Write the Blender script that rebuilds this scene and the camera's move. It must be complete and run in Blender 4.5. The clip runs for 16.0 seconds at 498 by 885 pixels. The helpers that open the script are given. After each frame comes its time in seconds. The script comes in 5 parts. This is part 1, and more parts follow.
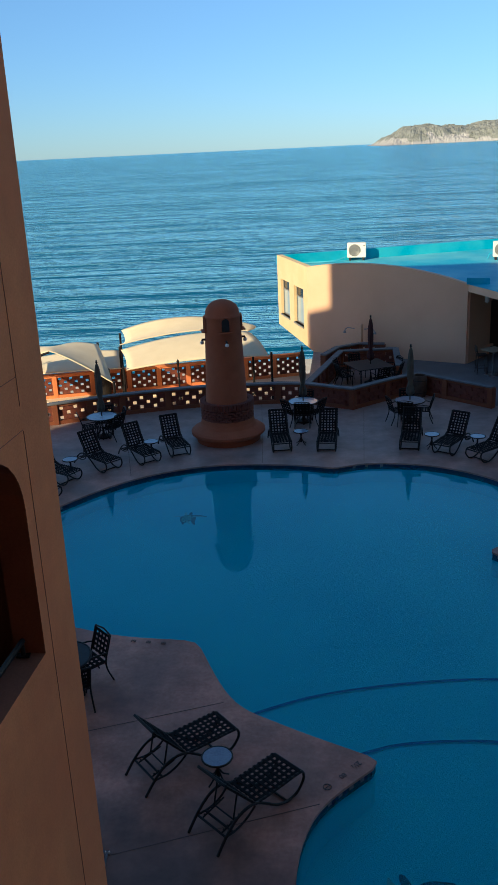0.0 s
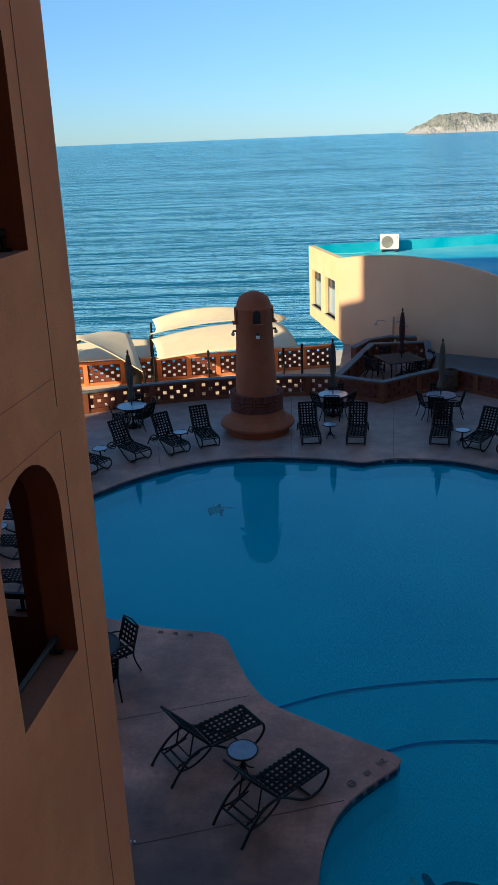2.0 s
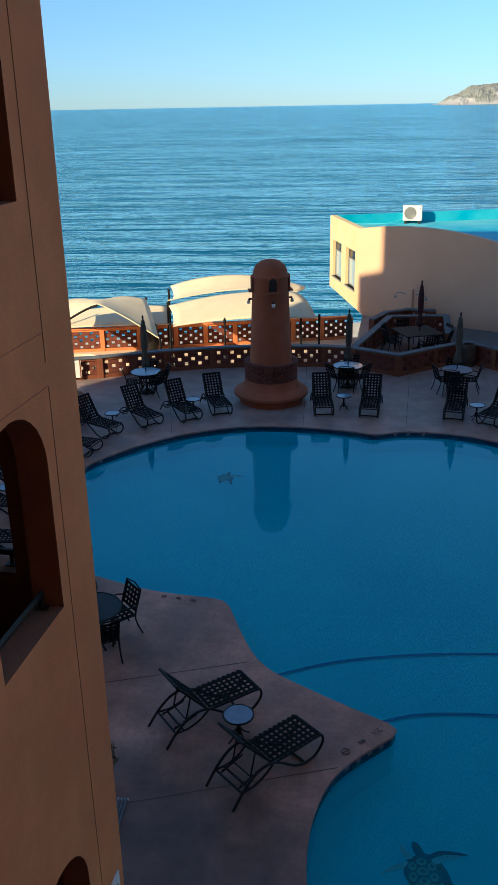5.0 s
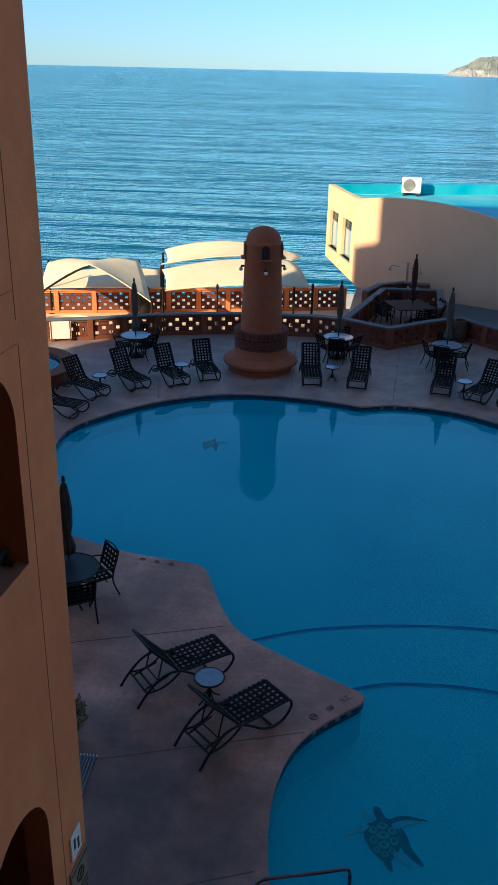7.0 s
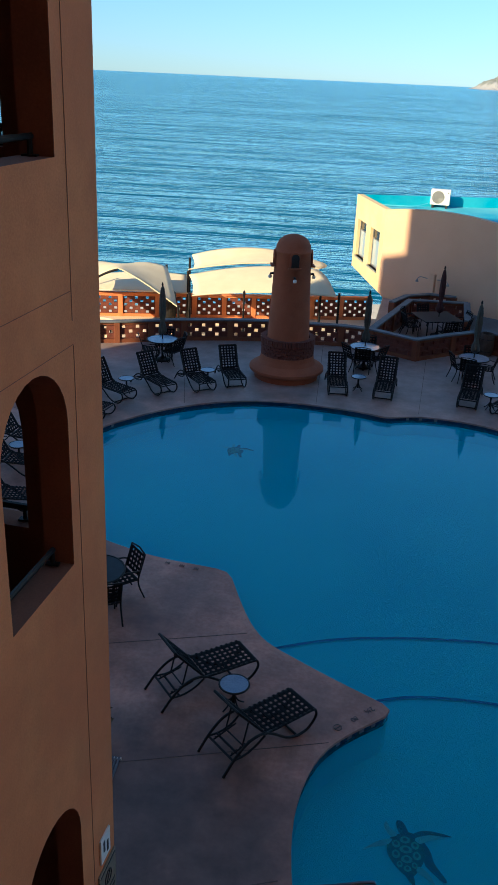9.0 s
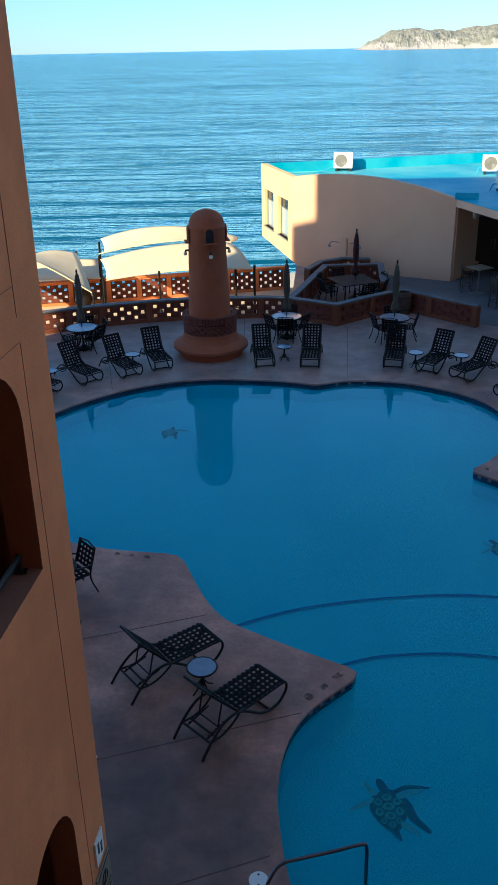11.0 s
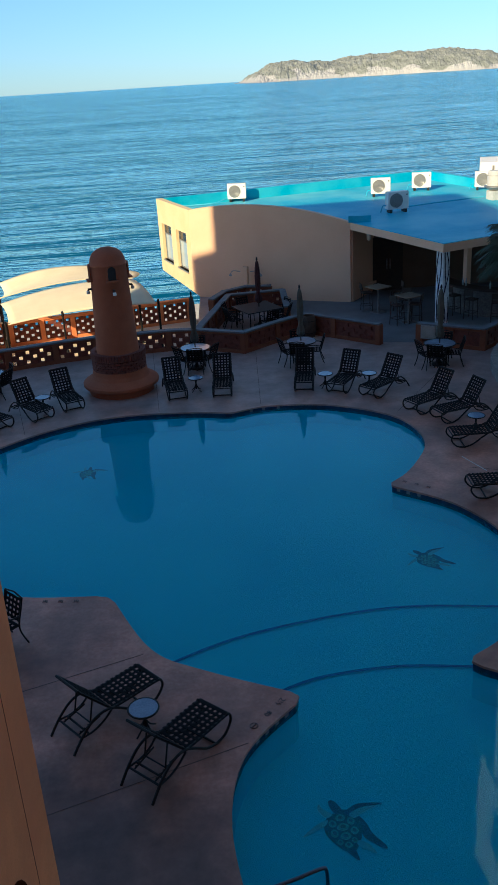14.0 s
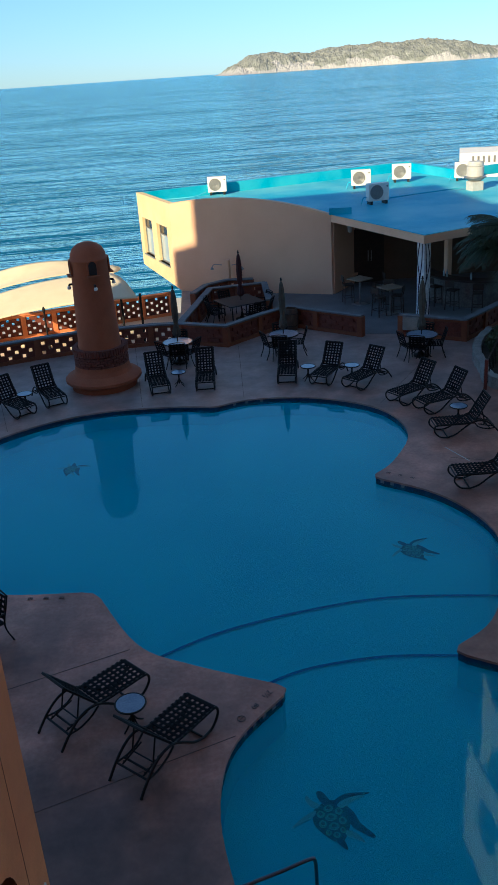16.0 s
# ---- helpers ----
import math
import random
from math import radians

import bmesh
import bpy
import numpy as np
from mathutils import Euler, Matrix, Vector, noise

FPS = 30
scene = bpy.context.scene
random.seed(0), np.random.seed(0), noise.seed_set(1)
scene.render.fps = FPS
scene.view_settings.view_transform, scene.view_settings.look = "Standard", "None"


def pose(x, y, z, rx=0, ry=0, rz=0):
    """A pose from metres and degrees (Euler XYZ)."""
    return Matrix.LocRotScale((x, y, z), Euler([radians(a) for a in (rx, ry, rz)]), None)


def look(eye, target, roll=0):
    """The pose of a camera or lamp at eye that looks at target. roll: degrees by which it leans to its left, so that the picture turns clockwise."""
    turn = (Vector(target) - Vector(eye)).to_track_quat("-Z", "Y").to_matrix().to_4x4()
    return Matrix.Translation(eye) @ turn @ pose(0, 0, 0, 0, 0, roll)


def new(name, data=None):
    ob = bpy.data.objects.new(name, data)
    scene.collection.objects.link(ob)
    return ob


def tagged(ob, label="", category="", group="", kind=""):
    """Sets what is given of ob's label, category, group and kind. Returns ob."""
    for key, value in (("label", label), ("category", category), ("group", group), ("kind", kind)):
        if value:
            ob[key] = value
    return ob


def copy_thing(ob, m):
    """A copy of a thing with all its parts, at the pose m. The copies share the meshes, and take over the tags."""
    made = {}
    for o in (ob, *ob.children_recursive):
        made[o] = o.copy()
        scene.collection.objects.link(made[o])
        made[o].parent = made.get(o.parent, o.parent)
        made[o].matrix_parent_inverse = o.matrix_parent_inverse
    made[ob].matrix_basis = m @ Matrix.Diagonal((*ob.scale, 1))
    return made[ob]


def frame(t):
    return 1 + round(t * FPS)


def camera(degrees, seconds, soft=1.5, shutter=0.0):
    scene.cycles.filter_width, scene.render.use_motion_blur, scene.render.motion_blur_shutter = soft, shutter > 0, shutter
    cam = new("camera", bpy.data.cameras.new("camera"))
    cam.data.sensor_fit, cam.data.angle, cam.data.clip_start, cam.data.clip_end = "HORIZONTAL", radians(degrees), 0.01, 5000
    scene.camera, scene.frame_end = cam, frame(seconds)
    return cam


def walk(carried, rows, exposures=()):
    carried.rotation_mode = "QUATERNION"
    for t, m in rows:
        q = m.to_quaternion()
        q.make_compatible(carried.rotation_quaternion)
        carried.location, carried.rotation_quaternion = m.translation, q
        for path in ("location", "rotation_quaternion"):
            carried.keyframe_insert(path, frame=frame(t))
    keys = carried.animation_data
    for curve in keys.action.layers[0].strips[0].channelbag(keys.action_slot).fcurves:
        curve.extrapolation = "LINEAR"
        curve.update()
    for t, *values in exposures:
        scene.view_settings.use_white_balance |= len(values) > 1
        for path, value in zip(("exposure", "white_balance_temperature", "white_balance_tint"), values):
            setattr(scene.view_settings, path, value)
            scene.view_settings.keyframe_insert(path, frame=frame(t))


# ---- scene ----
cam = camera(32.3, 16.0, 0.9)
PATH = [
    (0, (0.284, -0.063, 8.894), (0.201, 1.827, 8.245), -2.7),
    (0.5, (0.246, -0.105, 8.957), (0.138, 1.782, 8.301), -2.3),
    (1, (0.255, -0.091, 8.957), (0.097, 1.792, 8.299), -1.9),
    (1.5, (0.249, -0.02, 8.939), (0.086, 1.858, 8.272), -2.3),
    (2, (0.235, -0.04, 8.998), (0.088, 1.838, 8.327), -2.3),
    (2.5, (0.269, -0.009, 8.94), (0.117, 1.869, 8.269), -2.4),
    (3, (0.309, -0.02, 8.963), (0.137, 1.851, 8.28), -2.2),
    (3.5, (0.341, 0.019, 8.934), (0.161, 1.888, 8.246), -2.3),
    (4, (0.36, 0.027, 8.91), (0.168, 1.893, 8.215), -2.1),
    (6.5, (0.604, -0.026, 8.918), (0.437, 1.802, 8.124), 0.8),
    (7, (0.627, -0.015, 8.91), (0.457, 1.81, 8.109), 1.3),
    (7.5, (0.594, -0.005, 8.921), (0.414, 1.818, 8.116), 2.2),
    (8, (0.527, -0.041, 8.918), (0.313, 1.786, 8.132), 3.2),
    (10.5, (0.148, 0.024, 8.875), (0.032, 1.846, 8.059), -0.7),
    (11, (0.087, 0.066, 8.875), (0.056, 1.883, 8.04), -1.1),
    (11.5, (0.06, 0.075, 8.859), (0.049, 1.894, 8.028), -1.4),
    (12, (0.025, 0.068, 8.89), (0.044, 1.899, 8.087), -2.8),
    (12.5, (0.009, 0.085, 8.882), (0.117, 1.917, 8.085), -3.8),
    (13, (-0.006, 0.058, 8.886), (0.151, 1.892, 8.105), -4.0),
    (13.5, (0.004, 0.071, 8.881), (0.171, 1.907, 8.106), -4.0),
    (14, (-0.015, 0.061, 8.891), (0.155, 1.896, 8.112), -3.5),
    (14.5, (-0.001, 0.074, 8.897), (0.17, 1.907, 8.116), -3.7),
    (15, (-0.008, 0.07, 8.889), (0.177, 1.9, 8.105), -3.8),
    (15.5, (-0.008, 0.069, 8.882), (0.186, 1.897, 8.092), -3.8),
    (16, (0.004, 0.056, 8.896), (0.208, 1.88, 8.101), -3.9),
]
EXPOSURES = [(t, stops, 5880, 6) for t, stops in ((0.0, 0.71), (1.0, 0.72), (2.0, 0.85), (4.0, 0.87), (7.0, 1.02), (8.2, 1.05), (10.5, 1.18), (11.1, 1.28), (11.5, 1.05), (12.0, 0.85), (13.0, 0.76), (14.0, 0.88), (16.0, 0.95))]
walk(cam, [(t, look(eye, target, roll)) for t, eye, target, roll in PATH], EXPOSURES)

# ---- world and sun ----
SUN_EL = radians(24)
SUN_GO = Vector((0.662, 0.749))
world = bpy.data.worlds.new("world")
scene.world = world
world.use_nodes = True
wn = world.node_tree.nodes
sky = wn.new("ShaderNodeTexSky")
sky.sky_type = "NISHITA"
sky.sun_disc = False
sky.sun_elevation = SUN_EL
sky.sun_rotation = math.atan2(-SUN_GO.x, -SUN_GO.y)
sky.air_density, sky.dust_density, sky.ozone_density = 1.0, 0.0, 2.6
sky.altitude = 900
wn["Background"].inputs["Strength"].default_value = 0.1
wl = world.node_tree.links
wc, ws, wr, wm = (wn.new("ShaderNode" + k) for k in ("TexCoord", "SeparateXYZ", "ValToRGB", "MixRGB"))
wl.new(wc.outputs["Generated"], ws.inputs[0])
wl.new(ws.outputs["Z"], wr.inputs[0])
for k, (at, rgb) in enumerate(((0.0, (0.33, 0.475, 0.68)), (0.07, (0.57, 0.745, 0.82)), (0.17, (0.83, 1.02, 0.92)), (0.4, (0.94, 1.04, 1.0)))):
    el = wr.color_ramp.elements[0] if k == 0 else wr.color_ramp.elements[1] if k == 3 else wr.color_ramp.elements.new(at)
    el.position, el.color = at, (*rgb, 1)
wm.blend_type = "MULTIPLY"
wm.inputs[0].default_value = 1.0
wl.new(sky.outputs["Color"], wm.inputs[1])
wl.new(wr.outputs[0], wm.inputs[2])
wl.new(wm.outputs[0], wn["Background"].inputs["Color"])
sun = new("sun", bpy.data.lights.new("sun", "SUN"))
sun.data.energy, sun.data.angle, sun.data.color = 4.5, radians(0.36), (1.0, 0.77, 0.45)
sun.matrix_world = look((0, 0, 60), (SUN_GO.x * 10, SUN_GO.y * 10, 60 - 10 * math.tan(SUN_EL)))


# ---- materials ----
def mat(name, a, b, rough=0.7, scale=3.0, fine=40.0, bump=0.2, depth=0.01, metal=0.0, spec=0.5, stain=None, tint=0.0):
    """Two colours mixed by a coarse and a fine noise, with fine relief; stain: a third colour in patches."""
    m = bpy.data.materials.new(name)
    m.use_nodes = True
    n, l = m.node_tree.nodes, m.node_tree.links
    p = n["Principled BSDF"]
    geo = n.new("ShaderNodeTexCoord")
    big, small = n.new("ShaderNodeTexNoise"), n.new("ShaderNodeTexNoise")
    big.inputs["Scale"].default_value, big.inputs["Detail"].default_value = scale, 5
    small.inputs["Scale"].default_value, small.inputs["Detail"].default_value = fine, 4
    for q in (big, small):
        l.new(geo.outputs["Object"], q.inputs["Vector"])
    add = n.new("ShaderNodeMath")
    add.operation = "MULTIPLY_ADD"
    add.inputs[1].default_value = 0.45
    l.new(small.outputs["Fac"], add.inputs[0])
    half = n.new("ShaderNodeMath")
    half.operation = "MULTIPLY"
    half.inputs[1].default_value = 0.55
    l.new(big.outputs["Fac"], half.inputs[0])
    l.new(half.outputs[0], add.inputs[2])
    ramp = n.new("ShaderNodeValToRGB")
    ramp.color_ramp.elements[0].position, ramp.color_ramp.elements[1].position = 0.38, 0.62
    ramp.color_ramp.elements[0].color, ramp.color_ramp.elements[1].color = (*a, 1), (*b, 1)
    l.new(add.outputs[0], ramp.inputs[0])
    out = ramp.outputs[0]
    if stain:
        far = n.new("ShaderNodeTexNoise")
        far.inputs["Scale"].default_value, far.inputs["Detail"].default_value = scale * 0.35, 6
        l.new(geo.outputs["Object"], far.inputs["Vector"])
        sr = n.new("ShaderNodeValToRGB")
        sr.color_ramp.elements[0].position, sr.color_ramp.elements[1].position = 0.42, 0.66
        l.new(far.outputs["Fac"], sr.inputs[0])
        mix = n.new("ShaderNodeMixRGB")
        mix.inputs[2].default_value = (*stain, 1)
        l.new(sr.outputs[0], mix.inputs[0])
        l.new(out, mix.inputs[1])
        out = mix.outputs[0]
    if tint:
        info, hsv = n.new("ShaderNodeObjectInfo"), n.new("ShaderNodeHueSaturation")
        mr = n.new("ShaderNodeMapRange")
        mr.inputs[3].default_value, mr.inputs[4].default_value = 1 - tint, 1 + tint
        l.new(info.outputs["Random"], mr.inputs[0])
        l.new(mr.outputs[0], hsv.inputs["Value"])
        l.new(out, hsv.inputs["Color"])
        out = hsv.outputs[0]
    l.new(out, p.inputs["Base Color"])
    p.inputs["Roughness"].default_value, p.inputs["Metallic"].default_value = rough, metal
    p.inputs["Specular IOR Level"].default_value = spec
    if bump:
        bp = n.new("ShaderNodeBump")
        bp.inputs["Strength"].default_value, bp.inputs["Distance"].default_value = bump, depth
        l.new(add.outputs[0], bp.inputs["Height"])
        l.new(bp.outputs[0], p.inputs["Normal"])
    return m


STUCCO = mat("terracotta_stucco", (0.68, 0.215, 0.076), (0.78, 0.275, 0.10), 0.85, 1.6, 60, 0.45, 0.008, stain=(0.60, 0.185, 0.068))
TOWER = mat("red_stucco", (0.28, 0.075, 0.03), (0.35, 0.10, 0.043), 0.85, 2.5, 40, 0.3, 0.006)
# hotel stucco with the shade of the balcony recesses put into its colour
REVEAL = mat("shaded_stucco", (0.20, 0.078, 0.045), (0.26, 0.105, 0.06), 0.9, 2, 60, 0.3, 0.006)
DECK = mat("pink_concrete", (0.38, 0.160, 0.106), (0.50, 0.245, 0.174), 0.46, 1.3, 14, 0.3, 0.005, stain=(0.16, 0.068, 0.046))


def dark_patch(m, x0, y0, rgb, size=1.0, strength=0.85):
    """A darker patch on the slab round a point, with a ragged edge."""
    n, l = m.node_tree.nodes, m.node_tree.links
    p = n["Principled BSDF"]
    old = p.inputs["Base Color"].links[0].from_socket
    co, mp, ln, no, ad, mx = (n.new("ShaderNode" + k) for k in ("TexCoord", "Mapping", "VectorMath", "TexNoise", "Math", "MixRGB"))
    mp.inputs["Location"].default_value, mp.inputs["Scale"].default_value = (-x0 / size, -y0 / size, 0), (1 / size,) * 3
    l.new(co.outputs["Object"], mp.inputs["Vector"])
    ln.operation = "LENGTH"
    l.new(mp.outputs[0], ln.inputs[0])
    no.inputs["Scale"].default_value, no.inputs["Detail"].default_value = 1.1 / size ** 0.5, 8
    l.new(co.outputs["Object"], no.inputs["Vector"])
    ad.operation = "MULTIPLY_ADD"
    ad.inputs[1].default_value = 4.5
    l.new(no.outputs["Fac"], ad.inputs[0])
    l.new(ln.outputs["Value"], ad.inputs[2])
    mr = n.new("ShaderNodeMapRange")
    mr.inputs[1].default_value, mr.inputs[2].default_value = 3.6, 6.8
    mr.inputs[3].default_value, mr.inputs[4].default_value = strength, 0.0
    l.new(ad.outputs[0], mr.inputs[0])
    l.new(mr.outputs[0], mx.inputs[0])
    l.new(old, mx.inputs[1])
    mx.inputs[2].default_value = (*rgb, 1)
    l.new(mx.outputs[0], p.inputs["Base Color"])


dark_patch(DECK, -2.2, 6.6, (0.10, 0.058, 0.045))
dark_patch(DECK, -1.9, 8.6, (0.12, 0.062, 0.046), 0.42, 0.55)
dark_patch(DECK, -2.2, 13.2, (0.13, 0.07, 0.055), 0.16, 0.5)
# wet stains in front of the tower
dark_patch(DECK, -0.75, 24.75, (0.07, 0.05, 0.046), 0.18, 0.75)
dark_patch(DECK, -1.9, 24.35, (0.09, 0.06, 0.055), 0.12, 0.6)
dark_patch(DECK, -5.6, 22.3, (0.09, 0.06, 0.055), 0.14, 0.6)


def weathered(m, y0, y1, rgb):
    """The sunnier seaward part of the slab has lost its pink wash: bare grey concrete, with a ragged change-over."""
    n, l = m.node_tree.nodes, m.node_tree.links
    p = n["Principled BSDF"]
    old = p.inputs["Base Color"].links[0].from_socket
    co, sp, no, ad, mr, mx = (n.new("ShaderNode" + k) for k in ("TexCoord", "SeparateXYZ", "TexNoise", "Math", "MapRange", "MixRGB"))
    l.new(co.outputs["Object"], sp.inputs[0])
    l.new(co.outputs["Object"], no.inputs["Vector"])
    no.inputs["Scale"].default_value, no.inputs["Detail"].default_value = 0.9, 7
    ad.operation = "MULTIPLY_ADD"
    ad.inputs[1].default_value = 3.0
    l.new(no.outputs["Fac"], ad.inputs[0])
    l.new(sp.outputs["Y"], ad.inputs[2])
    mr.inputs[1].default_value, mr.inputs[2].default_value = y0 + 1.5, y1 + 1.5
    mr.inputs[4].default_value = 0.72
    l.new(ad.outputs[0], mr.inputs[0])
    l.new(mr.outputs[0], mx.inputs[0])
    l.new(old, mx.inputs[1])
    mx.inputs[2].default_value = (*rgb, 1)
    l.new(mx.outputs[0], p.inputs["Base Color"])


weathered(DECK, 20.0, 25.5, (0.27, 0.225, 0.215))


def mottled(m, scale, lo, hi):
    """Blotches and scuffs all over a worn surface."""
    n, l = m.node_tree.nodes, m.node_tree.links
    p = n["Principled BSDF"]
    old = p.inputs["Base Color"].links[0].from_socket
    co, no, mr, hsv = (n.new("ShaderNode" + k) for k in ("TexCoord", "TexNoise", "MapRange", "HueSaturation"))
    l.new(co.outputs["Object"], no.inputs["Vector"])
    no.inputs["Scale"].default_value, no.inputs["Detail"].default_value, no.inputs["Roughness"].default_value = scale, 12, 0.68
    mr.inputs[1].default_value, mr.inputs[2].default_value = 0.34, 0.66
    mr.inputs[3].default_value, mr.inputs[4].default_value = lo, hi
    l.new(no.outputs["Fac"], mr.inputs[0])
    l.new(mr.outputs[0], hsv.inputs["Value"])
    l.new(old, hsv.inputs["Color"])
    l.new(hsv.outputs[0], p.inputs["Base Color"])


mottled(DECK, 1.7, 0.70, 1.24)
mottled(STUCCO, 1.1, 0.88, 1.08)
JOINT = mat("joint_filler", (0.09, 0.06, 0.05), (0.14, 0.095, 0.08), 0.9, 5, 60, 0.3)
TILE = mat("blue_tile", (0.006, 0.010, 0.035), (0.018, 0.028, 0.08), 0.25, 6, 25, 0.1)
POOL = mat("pool_plaster", (0.42, 0.8, 0.82), (0.48, 0.85, 0.86), 0.8, 0.5, 9, 0.15, 0.01, stain=(0.33, 0.70, 0.76))
LINE = mat("dark_blue_line", (0.008, 0.035, 0.20), (0.015, 0.055, 0.27), 0.4, 4, 30, 0.1)
IRON = mat("dark_bronze_aluminium", (0.007, 0.006, 0.006), (0.015, 0.012, 0.011), 0.5, 8, 90, 0.1, 0.002, spec=0.25)
WEB = mat("dark_vinyl_strap", (0.005, 0.005, 0.006), (0.011, 0.011, 0.012), 0.8, 8, 60, 0.1, 0.002, spec=0.1)
GLASS_TOP = mat("frosted_table_top", (0.15, 0.20, 0.28), (0.22, 0.28, 0.36), 0.10, 5, 40, 0.04, 0.002)
CAP = mat("grey_concrete_cap", (0.095, 0.10, 0.11), (0.15, 0.155, 0.17), 0.75, 3, 40, 0.3, 0.004)
BRICK = mat("red_brick", (0.11, 0.028, 0.018), (0.19, 0.05, 0.03), 0.85, 9, 60, 0.4, 0.005)
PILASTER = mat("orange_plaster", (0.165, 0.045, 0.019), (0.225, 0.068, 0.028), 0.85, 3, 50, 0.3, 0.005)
TERRACE = mat("tan_terrace_concrete", (0.60, 0.45, 0.32), (0.70, 0.55, 0.41), 0.85, 1.2, 30, 0.25, 0.005)
CREAM = mat("cream_stucco", (0.62, 0.46, 0.25), (0.7, 0.53, 0.31), 0.85, 1.2, 40, 0.3, 0.005)
BEIGE = mat("beige_stucco", (0.72, 0.43, 0.275), (0.79, 0.49, 0.325), 0.85, 0.8, 40, 0.3, 0.005)
ROOF = mat("turquoise_roof_paint", (0.02, 0.36, 0.54), (0.05, 0.43, 0.60), 0.5, 0.8, 8, 0.25, 0.01, spec=0.1, stain=(0.17, 0.54, 0.64))
ROOFEDGE = mat("turquoise_edge_paint", (0.008, 0.33, 0.50), (0.02, 0.39, 0.56), 0.5, 1.5, 12, 0.2, 0.006, spec=0.2, stain=(0.05, 0.45, 0.58))
SHADE = mat("cream_shade_cloth", (0.68, 0.56, 0.37), (0.75, 0.63, 0.43), 0.85, 1.5, 80, 0.15, 0.003)
DARKWOOD = mat("dark_wood", (0.025, 0.014, 0.010), (0.05, 0.028, 0.018), 0.6, 6, 60, 0.2, 0.003)
WHITE = mat("white_enamel", (0.70, 0.68, 0.62), (0.78, 0.76, 0.70), 0.45, 6, 50, 0.05, 0.002)
PALEGREY = mat("pale_grey_metal", (0.42, 0.42, 0.40), (0.52, 0.52, 0.50), 0.5, 8, 60, 0.1, 0.002)
GREY = mat("grey_metal", (0.22, 0.22, 0.22), (0.32, 0.32, 0.32), 0.4, 8, 60, 0.1, 0.002, metal=0.6)
CLOTH = mat("olive_umbrella_cloth", (0.075, 0.072, 0.06), (0.115, 0.11, 0.09), 0.9, 6, 90, 0.2, 0.004)
CLOTH_RED = mat("maroon_umbrella_cloth", (0.045, 0.012, 0.014), (0.07, 0.02, 0.022), 0.9, 6, 90, 0.2, 0.004)
LEAF = mat("palm_leaf", (0.016, 0.030, 0.012), (0.042, 0.06, 0.024), 0.6, 4, 30, 0.1)
BARK = mat("palm_bark", (0.10, 0.075, 0.05), (0.17, 0.13, 0.09), 0.9, 8, 40, 0.6, 0.02)
ROCK = mat("border_rock", (0.20, 0.185, 0.17), (0.32, 0.295, 0.27), 0.9, 4, 30, 0.6, 0.02)
SHELL = mat("turtle_shell_tile", (0.012, 0.026, 0.018), (0.03, 0.05, 0.03), 0.5, 8, 40, 0.1)
SCUTE = mat("turtle_light_tile", (0.27, 0.31, 0.17), (0.38, 0.42, 0.26), 0.5, 8, 40, 0.1)
SKIN = mat("turtle_dark_tile", (0.008, 0.012, 0.03), (0.02, 0.025, 0.05), 0.5, 8, 40, 0.1)
PALE = mat("turtle_pale_tile", (0.46, 0.48, 0.42), (0.58, 0.60, 0.53), 0.5, 8, 40, 0.1)
BLACK = mat("black_paint", (0.012, 0.012, 0.012), (0.025, 0.025, 0.025), 0.5, 8, 40, 0.05)
TEAK = mat("pale_table_top", (0.20, 0.15, 0.10), (0.28, 0.215, 0.15), 0.5, 6, 60, 0.1)
COLUMN = mat("white_column_paint", (0.48, 0.52, 0.58), (0.74, 0.76, 0.78), 0.6, 3.2, 12, 0.2, 0.004)
STONE = mat("grey_bar_stone", (0.10, 0.095, 0.09), (0.20, 0.185, 0.17), 0.8, 5, 20, 0.5, 0.02)
BARFLOOR = mat("grey_bar_floor", (0.10, 0.105, 0.115), (0.15, 0.155, 0.165), 0.7, 1.2, 25, 0.2, 0.004)
BROWN = mat("brown_bar_wall", (0.10, 0.058, 0.036), (0.14, 0.083, 0.052), 0.85, 2, 40, 0.2, 0.004)
GRASSY = mat("shrub_leaf", (0.03, 0.05, 0.02), (0.06, 0.085, 0.035), 0.7, 4, 30, 0.1)
WALLWHITE = mat("white_plaster", (0.72, 0.70, 0.66), (0.78, 0.76, 0.72), 0.8, 2, 40, 0.2, 0.004)


